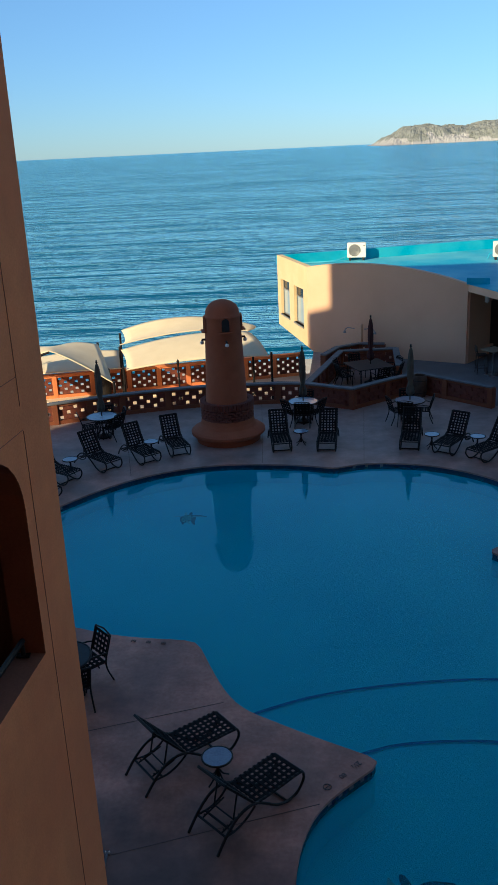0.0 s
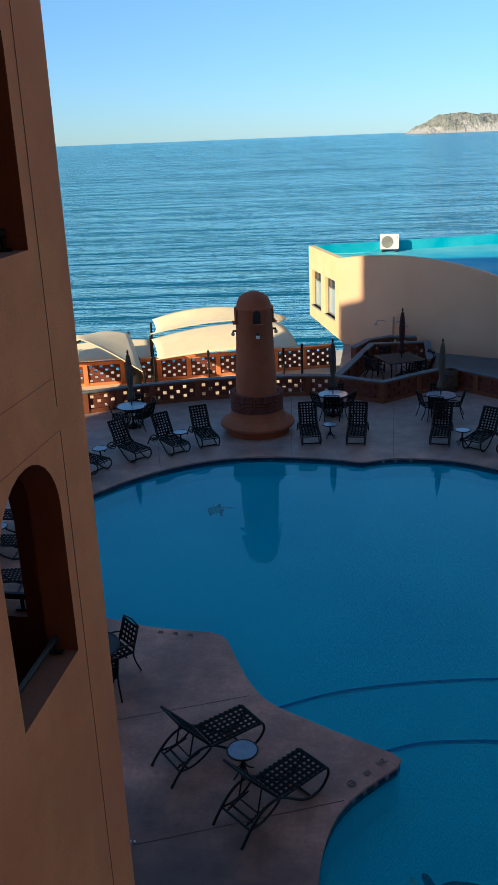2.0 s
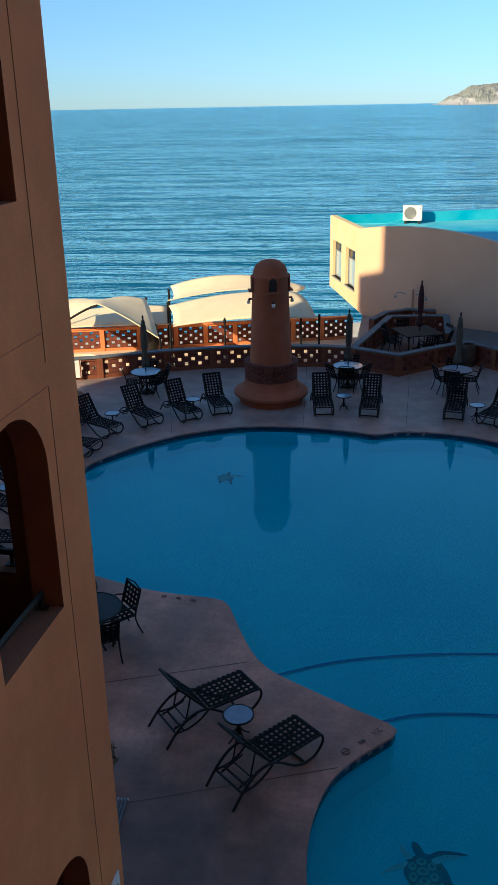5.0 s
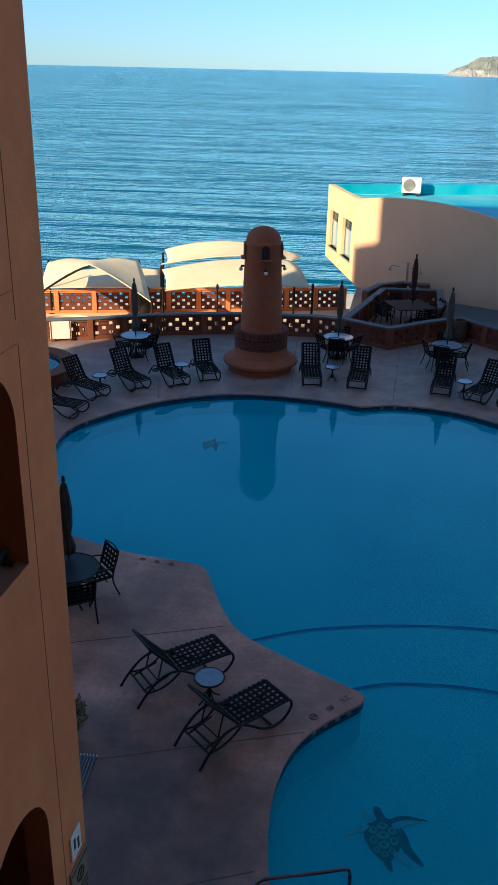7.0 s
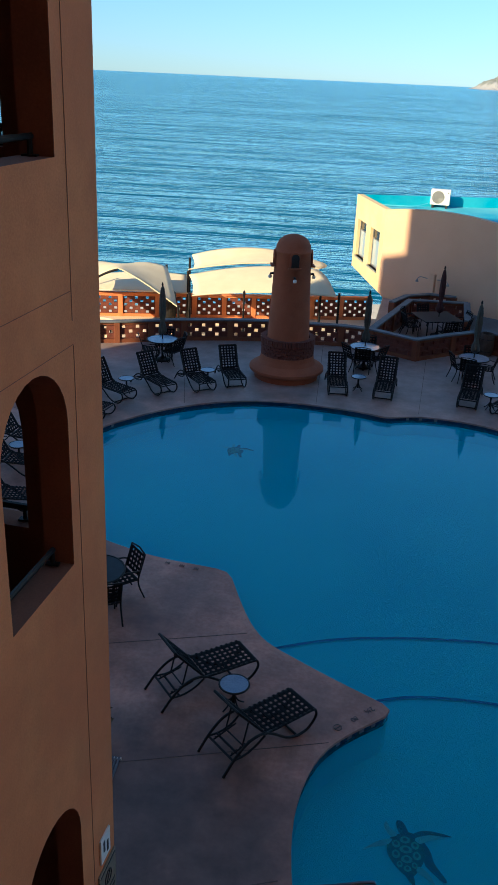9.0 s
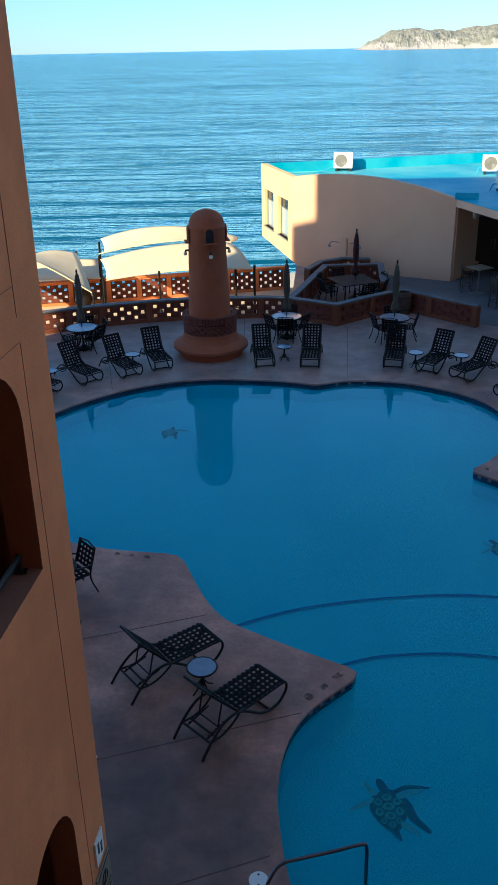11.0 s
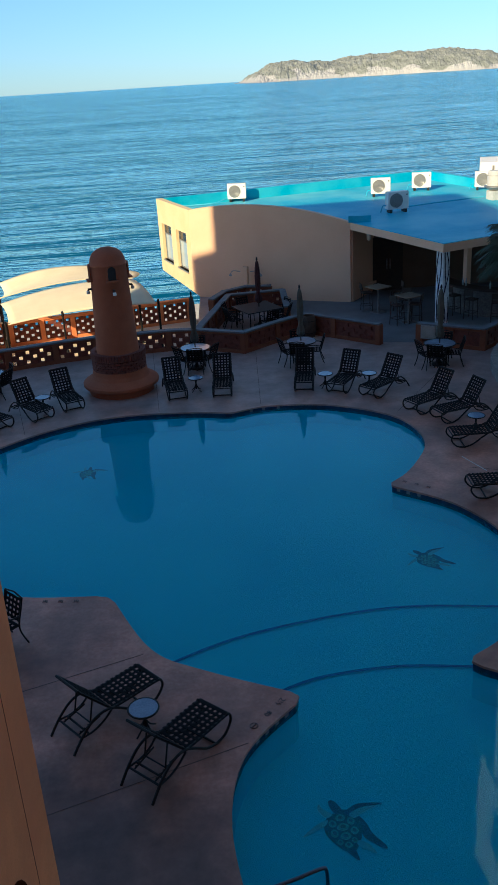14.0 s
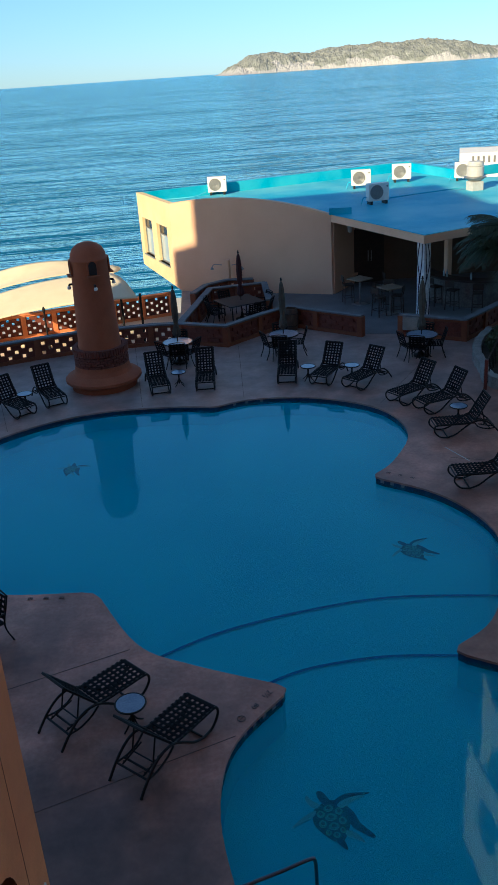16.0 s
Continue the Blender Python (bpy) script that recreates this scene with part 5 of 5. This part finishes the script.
part("skirt", lathe(bmesh.new(), [(0.16, LOWZ), (0.12, LOWZ + 0.3), (0.04, LOWZ + 0.9)], 12, (-3.83, 33.0, 0)), IRON, lp)
tagged(lp, "slim dark lamp post on the lower terrace", "lamp post")


# ---- pool details ----
def turtle(x, y, z, turn, size):
    """A mosaic turtle of flat tile shapes laid on the pool floor."""
    root = new("turtle_mosaic")
    root.matrix_basis = pose(x, y, z, 0, 0, turn) @ Matrix.Scale(size, 4)

    def flat(name, pts, h, material, lab=""):
        vs = [(p.x, p.y) for p in spline([(*p, 0) for p in pts], 4, True)]
        part(name, slab(bmesh.new(), [vs], h, h + 0.004), material, root, lab)
    flat("shadow_edge", [(0.02, 0.36), (0.20, 0.30), (0.33, 0.08), (0.37, -0.12), (0.50, -0.36), (0.46, -0.40), (0.34, -0.28), (0.24, -0.15), (0.20, 0.10)], 0.004, SKIN)
    flat("shell", [(0, 0.33), (0.20, 0.24), (0.26, 0.0), (0.15, -0.26), (0.02, -0.38), (-0.13, -0.26), (-0.26, 0.0), (-0.20, 0.24)], 0.009, SHELL, "dark green tile shell")
    for px, py, w, h in ((0, 0.22, 0.07, 0.06), (0, 0.06, 0.085, 0.065), (0, -0.10, 0.075, 0.065), (0, -0.25, 0.05, 0.05), (0.13, 0.14, 0.055, 0.065), (-0.13, 0.14, 0.055, 0.065), (0.14, -0.03, 0.055, 0.07), (-0.14, -0.03, 0.055, 0.07), (0.10, -0.19, 0.04, 0.05), (-0.10, -0.19, 0.04, 0.05)):
        flat("scute", [(px, py + h), (px + w * 0.9, py + h * 0.4), (px + w * 0.9, py - h * 0.5), (px, py - h), (px - w * 0.9, py - h * 0.5), (px - w * 0.9, py + h * 0.4)], 0.014, SCUTE)
        flat("scute_core", [(px, py + 0.5 * h), (px + w * 0.45, py + h * 0.1), (px + w * 0.3, py - h * 0.4), (px - w * 0.3, py - h * 0.4), (px - w * 0.45, py + h * 0.1)], 0.019, SHELL)
    flat("head", [(-0.05, 0.30), (-0.10, 0.44), (-0.09, 0.55), (-0.02, 0.54), (0.03, 0.44), (0.06, 0.30)], 0.010, SKIN)
    flat("flipper", [(0.08, 0.30), (0.30, 0.42), (0.66, 0.36), (0.40, 0.33), (0.18, 0.24)], 0.010, SKIN)
    flat("flipper", [(0.14, 0.26), (0.34, 0.34), (0.56, 0.33), (0.34, 0.25), (0.20, 0.18)], 0.015, PALE)
    flat("flipper", [(-0.10, 0.30), (-0.20, 0.42), (-0.24, 0.52), (-0.28, 0.42), (-0.20, 0.26)], 0.010, PALE)
    flat("flipper", [(-0.18, 0.22), (-0.36, 0.16), (-0.58, 0.0), (-0.40, 0.06), (-0.24, 0.12)], 0.010, PALE)
    flat("flipper", [(0.16, -0.20), (0.28, -0.30), (0.34, -0.46), (0.24, -0.38), (0.12, -0.28)], 0.010, PALE)
    flat("flipper", [(-0.04, -0.34), (0.02, -0.46), (0.08, -0.52), (0.08, -0.40), (0.05, -0.33)], 0.010, SKIN)
    tagged(root, "dark green turtle mosaic on the pool floor", "mosaic", "turtle mosaics in the pool")
    return root


turtle(1.78, 8.76, -0.745, 2, 1.0)
turtle(4.99, 15.17, pool_floor(4.99, 15.17) + 0.004, 14, 0.88)
turtle(-2.45, 21.34, pool_floor(-2.45, 21.34) + 0.004, -20, 0.75)

# bright steel mirrors the dark hotel: that reflection is put into the colour
DARKSTEEL = mat("steel_dark_reflection", (0.10, 0.11, 0.13), (0.16, 0.17, 0.19), 0.3, 8, 60, 0.05, 0.001, metal=1.0)
rail = new("grab_rail")
part("tube", tube(bmesh.new(), spline([(0.06, 6.72, 0.0), (0.08, 6.74, 0.35), (0.22, 6.86, 0.52), (0.45, 6.93, 0.54), (0.85, 7.03, 0.54), (1.17, 7.12, 0.54), (1.23, 7.13, 0.48), (1.24, 7.13, 0.2), (1.24, 7.13, -0.75)], 5), 0.022, 10), DARKSTEEL, rail)
part("flange", lathe(bmesh.new(), [(0.06, 0.0), (0.06, 0.02), (0.03, 0.04)], 16, (0.06, 6.72, 0)), DARKSTEEL, rail)
tagged(rail, "bent stainless steel grab rail at the pool steps", "grab rail")
lid = new("skimmer_lid")
part("disc", lathe(bmesh.new(), [(0.115, 0.0), (0.115, 0.012), (0.0, 0.014)], 28, (-0.02, 7.08, 0)), WALLWHITE, lid)
for dy in (-0.07, 0.07):
    part("finger_hole", lathe(bmesh.new(), [(0.014, 0.012), (0.014, 0.016)], 10, (-0.02, 7.08 + dy, 0)), BLACK, lid)
tagged(lid, "round white skimmer lid set in the deck", "skimmer lid")
copy_thing(lid, pose(7.1, 6.9, 0.0))


def lettered(text, x, y, z, rz, size, parent, material=BLACK):
    cu = bpy.data.curves.new("depth_number", "FONT")
    cu.body, cu.size, cu.align_x, cu.align_y, cu.extrude = text, size, "CENTER", "CENTER", 0.001
    cu.materials.append(material)
    ob = new("depth_number", cu)
    ob.matrix_basis, ob.parent = pose(x, y, z, 0, 0, rz), parent
    return ob


mark = new("depth_marking")
lettered("2\u00bd", 1.20, 10.66, 0.015, 225, 0.14, mark)
lettered("80", 0.98, 10.43, 0.015, 225, 0.125, mark)
part("symbol", tube(tube(bmesh.new(), [(0.74 + 0.06 * math.cos(t), 10.20 + 0.06 * math.sin(t), 0.014) for t in (2 * math.pi * i / 20 for i in range(20))], 0.006, 4, True), [(0.70, 10.16, 0.014), (0.78, 10.24, 0.014)], 0.006, 4), BLACK, mark)
tagged(mark, "black depth numbers stencilled on the pool coping", "depth marking", "depth markings")
for x, y, rz, k in ((-2.45, 14.22, -10, 3), (5.45, 17.55, -42, 3)):
    mk = new("depth_marking")
    for i in range(k):
        m = pose(x, y, 0.015, 0, 0, rz)
        for k2, (u, v, w) in enumerate(((-0.035, 0.0, 0.022), (0.0, 0.014, 0.03), (0.035, -0.006, 0.022))):
            part("bar", box(bmesh.new(), (0.30 * (i - 1) + u, v, 0), (w, 0.075 - 0.02 * (k2 % 2), 0.003), 0, 0, m), JOINT, mk)
    tagged(mk, "worn depth stencils along the pool edge", "depth marking", "depth markings")
# pale figure tiles set in the waterline band
for pts in (((1.36, 10.50), (1.16, 10.33), (0.93, 10.12), (0.76, 9.95)), ((5.05, 17.52), (5.25, 17.36), (5.46, 17.18)), ((2.3, 23.36), (2.7, 23.44), (3.1, 23.44)), ((-6.05, 20.28), (-5.92, 20.62), (-5.76, 20.95))):
    for x, y in pts:
        i = min(range(n), key=lambda q: (rim[q].x - x) ** 2 + (rim[q].y - y) ** 2)
        t = rim[(i + 1) % n] - rim[(i - 1) % n]
        rz = math.degrees(math.atan2(t.y, t.x))
        p = tile_line[i]
        q = part("figure_tile", boxed((0, 0, 0), (0.085, 0.012, 0.075), 0), CAP, band)
        q.matrix_basis = pose(p.x, p.y, -0.085, 0, 0, rz)

# ---- spa and left corner ----
spa = new("spa_tub")
spa.location = (-8.85, 24.35, 0)
part("wall", lathe(bmesh.new(), [(1.72, 0), (1.70, 0.34), (1.78, 0.36), (1.78, 0.43), (1.32, 0.43), (1.30, 0.0)], 48), PILASTER, spa, "orange plaster ring wall")
part("seat", lathe(bmesh.new(), [(1.30, 0.02), (0.0, 0.02)], 40), POOL, spa)
part("water", face_up(lathe(bmesh.new(), [(1.31, 0.32), (0.0, 0.321)], 40)), POOL_WATER, spa, sheet=True)
tagged(spa, "round raised spa tub with orange plaster rim", "spa")
board = new("notice_board")
part("panel", boxed((-8.62, 28.02, 0.42), (0.72, 0.03, 0.62), 16, 0.004), WALLWHITE, board)
for x, y in ((-8.93, 27.93), (-8.31, 28.11)):
    part("leg", boxed((x, y, 0.38), (0.04, 0.04, 0.76), 16), PILASTER, board)
tagged(board, "white notice board standing against the parapet", "notice board")


def leafy(name, centre, n_leaf, rad, size, material, label, seed):
    rnd = random.Random(seed)
    bm = bmesh.new()
    for _ in range(n_leaf):
        d = Vector((rnd.gauss(0, 1), rnd.gauss(0, 1), rnd.gauss(0, 0.7))).normalized() * rnd.uniform(0.5, 1.0)
        p = Vector(centre) + Vector((d.x * rad[0], d.y * rad[1], d.z * rad[2]))
        m = Matrix.Translation(p) @ Euler((rnd.uniform(0, 6), rnd.uniform(0, 6), rnd.uniform(0, 6))).to_matrix().to_4x4()
        s = size * rnd.uniform(0.6, 1.3)
        q = [bm.verts.new(m @ Vector(v)) for v in ((0, -s, 0), (s * 0.35, 0, s * 0.1), (0, s, 0), (-s * 0.35, 0, s * 0.1))]
        bm.faces.new(q)
    root = new(name)
    part("foliage", bm, material, root)
    bm = bmesh.new()
    for _ in range(7):
        t = rnd.uniform(0, 6.28)
        tube(bm, [(centre[0], centre[1], 0.0), (centre[0] + 0.5 * rad[0] * math.cos(t), centre[1] + 0.5 * rad[1] * math.sin(t), centre[2] + 0.4 * rad[2])], 0.012, 5)
    part("stems", bm, BARK, root)
    return tagged(root, label, "shrub")


STRAW = mat("dry_plant", (0.16, 0.12, 0.08), (0.26, 0.20, 0.13), 0.9, 6, 40, 0.1)
leafy("potted_shrub", (-2.75, 9.35, 0.42), 420, (0.28, 0.28, 0.38), 0.06, STRAW, "dry twiggy plant beside the hotel wall", 3)
grate = new("floor_grate")
for i in range(7):
    part("slat", boxed((-2.55 + 0.045 * i, 8.62, 0.015), (0.03, 0.85, 0.03)), CAP, grate)
for y in (8.22, 9.02):
    part("end_bar", boxed((-2.415, y, 0.014), (0.34, 0.03, 0.026)), WALLWHITE, grate)
tagged(grate, "white slatted drain grate on the deck", "floor grate")

# ---- planter, palm and railing by the bar ----
edge = spline([(11.6, 27.2, 0), (10.75, 26.1, 0), (10.2, 24.9, 0), (9.95, 23.7, 0), (9.75, 22.7, 0), (10.4, 21.6, 0), (12.0, 21.0, 0)], 6)
bed = [(p.x, p.y) for p in edge] + [(12.15, 21.0), (12.15, 27.6)]
SOIL = mat("dark_soil", (0.03, 0.022, 0.016), (0.06, 0.045, 0.032), 0.95, 4, 40, 0.6, 0.02)
tagged(part("planter_bed", slab(bmesh.new(), [bed], 0.0, 0.14), SOIL), "dark soil planting bed by the bar", "planting bed", kind="structure")
left, right = [], []
for i, p in enumerate(edge):
    t = (edge[min(i + 1, len(edge) - 1)] - edge[max(i - 1, 0)]).normalized()
    wide = 0.13 + 0.02 * math.sin(2.3 * i)
    left.append((p.x - t.y * wide, p.y + t.x * wide))
    right.append((p.x + t.y * wide, p.y - t.x * wide))
bm = slab(bmesh.new(), [left + right[::-1]], 0.0, 0.34)
bmesh.ops.bevel(bm, geom=[e for e in bm.edges if all(v.co.z > 0.3 for v in e.verts) and len(e.link_faces) == 2 and abs(e.calc_face_angle(0)) > 0.8], offset=0.03, segments=2, affect="EDGES")
tagged(part("planter_kerb", bm, ROCK), "pale rough concrete kerb round the planting bed", "kerb", kind="structure")
for k, (x, y) in enumerate(((11.2, 25.2), (11.0, 24.0), (11.7, 26.0), (11.7, 23.0))):
    leafy("shrub", (x, y, 0.42), 700, (0.6, 0.6, 0.38), 0.09, GRASSY, "low dark green shrub in the planting bed", 10 + k)


def palm(x, y, h, n_frond, ln, seed):
    rnd = random.Random(seed)
    root = new("palm_tree")
    root.matrix_basis = pose(x, y, 0)
    bm = lathe(bmesh.new(), [(0.19 - 0.012 * (k // 2) * 0.35 + (0.018 if k % 2 else 0), h * k / 24) for k in range(25)], 14)
    part("trunk", bm, BARK, root)
    for i in range(n_frond):
        az, lift = 2.399 * i, rnd.uniform(-0.35, 1.2)
        bm = bmesh.new()
        rib = []
        L = ln * rnd.uniform(0.8, 1.1)
        for j in range(13):
            u = j / 12
            rr, zz = L * u * math.cos(lift * (1 - 0.5 * u)), L * (u * math.sin(lift) - 0.55 * u * u)
            rib.append(Vector((rr * math.cos(az), rr * math.sin(az), h + 0.05 + zz)))
        tube(bm, rib, 0.012, 4)
        side = Vector((-math.sin(az), math.cos(az), 0))
        for j in range(2, 12):
            for s in (-1, 1):
                for q in (0.0, 0.33, 0.66):
                    p = rib[j].lerp(rib[j + 1], q)
                    out = (rib[j + 1] - rib[j]).normalized()
                    w = 0.42 * math.sin(math.pi * (j + q) / 13) + 0.1
                    tip = p + side * s * w * 0.8 + out * w * 0.75 - Vector((0, 0, w * rnd.uniform(0.25, 0.6)))
                    a = out * 0.028
                    bm.faces.new([bm.verts.new(v) for v in (p - a, p + a, tip)])
        part("frond", bm, LEAF, root)
    return tagged(root, "fan of drooping green palm fronds by the bar", "palm tree")


palm(11.75, 26.4, 3.55, 96, 1.55, 8)
fence = new("metal_railing")
fa, fb = Vector((9.45, 22.35, 0)), Vector((10.75, 24.55, 0))
REDPOST = mat("red_painted_post", (0.10, 0.02, 0.015), (0.15, 0.03, 0.02), 0.6, 6, 40, 0.2)
for i in range(9):
    p = fa.lerp(fb, i / 8)
    part("post" if i in (0, 8) else "baluster", boxed((p.x, p.y, 0.45 if i in (0, 8) else 0.47), (0.09, 0.09, 0.9) if i in (0, 8) else (0.03, 0.03, 0.72), 60), REDPOST if i in (0, 8) else IRON, fence)
for z in (0.12, 0.82):
    part("rail", tube(bmesh.new(), [(fa.x, fa.y, z), (fb.x, fb.y, z)], 0.022, 6), IRON, fence)
tagged(fence, "low dark metal railing with a red post by the planting bed", "railing")
NOTICE = mat("faded_notice_card", (0.24, 0.21, 0.18), (0.32, 0.28, 0.24), 0.7, 5, 40, 0.1)
menu = new("menu_board")
part("panel", boxed((9.02, 28.02, 0.48), (0.50, 0.03, 0.42), -36), NOTICE, menu)
part("frame", boxed((9.03, 28.04, 0.48), (0.56, 0.03, 0.48), -36), GREY, menu)
tagged(menu, "small white notice fixed on the bar parapet", "notice")

# ---- corner pieces of the terrace ----
barrel = new("waste_barrel")
CASK = mat("brown_barrel_wood", (0.05, 0.03, 0.02), (0.09, 0.055, 0.038), 0.8, 6, 40, 0.3, 0.006)
part("cask", lathe(bmesh.new(), [(0.21, 0.0), (0.25, 0.2), (0.265, 0.42), (0.25, 0.66), (0.22, 0.80), (0.19, 0.80), (0.21, 0.6), (0.0, 0.55)], 24, (5.27, 30.42, 0)), CASK, barrel)
for z, r in ((0.18, 0.25), (0.62, 0.256)):
    part("hoop", tube(bmesh.new(), [(5.27 + r * math.cos(t), 30.42 + r * math.sin(t), z) for t in (2 * math.pi * i / 24 for i in range(24))], 0.014, 5, True), IRON, barrel)
tagged(barrel, "dark brown barrel bin in the corner of the parapet", "barrel")
line_mark = boxed((7.12, 18.36, 0.002), (0.96, 0.022, 0.006), -73)
tagged(part("joint", line_mark, PALEGREY), "thin pale filled crack in the pool deck", "joint", kind="structure")
shower = new("shower_post")
part("pillar", boxed((3.66, 36.6, 0.76), (0.24, 0.24, 1.52), -27, 0.02), BEIGE, shower)
for s in (-1, 1):
    part("spray_arm", tube(bmesh.new(), spline([(3.65 + 0.2 * s, 36.6 - 0.1 * s, 1.3), (3.65 + 0.5 * s, 36.55 - 0.22 * s, 1.34), (3.65 + 0.62 * s, 36.5 - 0.28 * s, 1.22)], 4), 0.02, 6), GREY, shower)
    part("spray_head", lathe(bmesh.new(), [(0.02, 1.24), (0.07, 1.16), (0.07, 1.13)], 12, (3.65 + 0.62 * s, 36.5 - 0.28 * s, 0)), GREY, shower)
tagged(shower, "beige shower pillar with two small heads", "shower")

# ---- lower terrace ----
# raised rings added to stand for round sunlit patches of the terrace floor
for x, y, r in ((-10.3, 33.9, 1.3), (-8.6, 33.2, 0.9), (-5.5, 34.6, 1.2)):
    ring = new("round_planter")
    part("ring_wall", lathe(bmesh.new(), [(r, LOWZ), (r, LOWZ + 0.30), (r - 0.22, LOWZ + 0.30), (r - 0.24, LOWZ + 0.2), (0, LOWZ + 0.2)], 36, (x, y, 0)), TERRACE, ring)
    tagged(ring, "low round tan concrete ring added for a sunlit patch of floor", "planter", "planters on the lower terrace")
for x, y in ((-9.2, 31.4), (-6.6, 32.0)):
    rk = new("slatted_bench")
    for i in range(6):
        part("slat", boxed((x + 0.13 * i, y + 0.03 * i, LOWZ + 0.55), (0.05, 0.04, 0.8), 12), IRON, rk)
    part("rail", boxed((x + 0.33, y + 0.07, LOWZ + 0.98), (0.86, 0.06, 0.05), 12), IRON, rk)
    tagged(rk, "dark slatted chair back on the lower terrace", "bench", "benches on the lower terrace")

# ---- sunlit cross wing off to the side, mirrored in the water ----
PALECREAM = mat("pale_plaster", (0.78, 0.84, 0.66), (0.85, 0.90, 0.73), 0.85, 1.2, 40, 0.3, 0.005)
EX0, EX1, EY0, EY1, EH = 12.2, 19.0, 23.0, 27.5, 25.0
east = new("cross_wing")
arches = [arch_hole(EY1 - 2.9 - 4.2 * k, EY1 - 0.7 - 4.2 * k, z0, z0 + 2.1) for k in range(1) for z0 in (5.42, 8.37, 11.32)]
part("west_wall", slab(bmesh.new(), [[(EY0, 0), (EY1, 0), (EY1, 17.2), (EY0, 17.2)]] + arches, EX0, EX0 + 0.3, lambda x, y, z: (z, x, y)), PALECREAM, east)
# an open loggia above it, then a top storey that stands forward with arched openings
for k in range(2):
    part("loggia_pier", boxed((EX0 + 0.2, EY1 - 0.15 - 4.2 * k, 18.2), (0.3, 0.3, 2.0), 0, 0.02), PALECREAM, east)
upper = [arch_hole(EY1 - 2.3 - 4.2 * k, EY1 + 0.35 - 4.2 * k, 20.6, 23.0) for k in range(1)]
part("top_wall", slab(bmesh.new(), [[(EY0, 19.2), (EY1 + 1.3, 19.2), (EY1 + 1.3, EH), (EY0, EH)]] + upper, EX0 - 0.02, EX0 + 0.3, lambda x, y, z: (z, x, y)), PALECREAM, east)
part("top_floor", boxed((EX0 + 1.3, (EY0 + EY1 + 1.3) / 2, 19.35), (2.0, EY1 + 1.3 - EY0 - 0.1, 0.25)), PALECREAM, east)
# the loggia's inner shade comes with this wall's darkened colour
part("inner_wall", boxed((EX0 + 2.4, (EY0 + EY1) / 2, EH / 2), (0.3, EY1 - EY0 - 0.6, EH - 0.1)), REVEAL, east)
part("south_wall", boxed(((EX0 + EX1) / 2 + 0.15, EY0 + 0.15, EH / 2), (EX1 - EX0 - 0.3, 0.3, EH)), PALECREAM, east)
part("north_wall", boxed(((EX0 + EX1) / 2 + 1.4, EY1 - 0.15, EH / 2), (EX1 - EX0 - 2.8, 0.3, EH)), PALECREAM, east)
part("roof", boxed(((EX0 + EX1) / 2, (EY0 + EY1 + 1.3) / 2, EH + 0.1), (EX1 - EX0, EY1 + 1.3 - EY0, 0.2)), PALECREAM, east)
tagged(east, "cream stucco hotel wing with rows of arched balconies", "building", kind="structure")
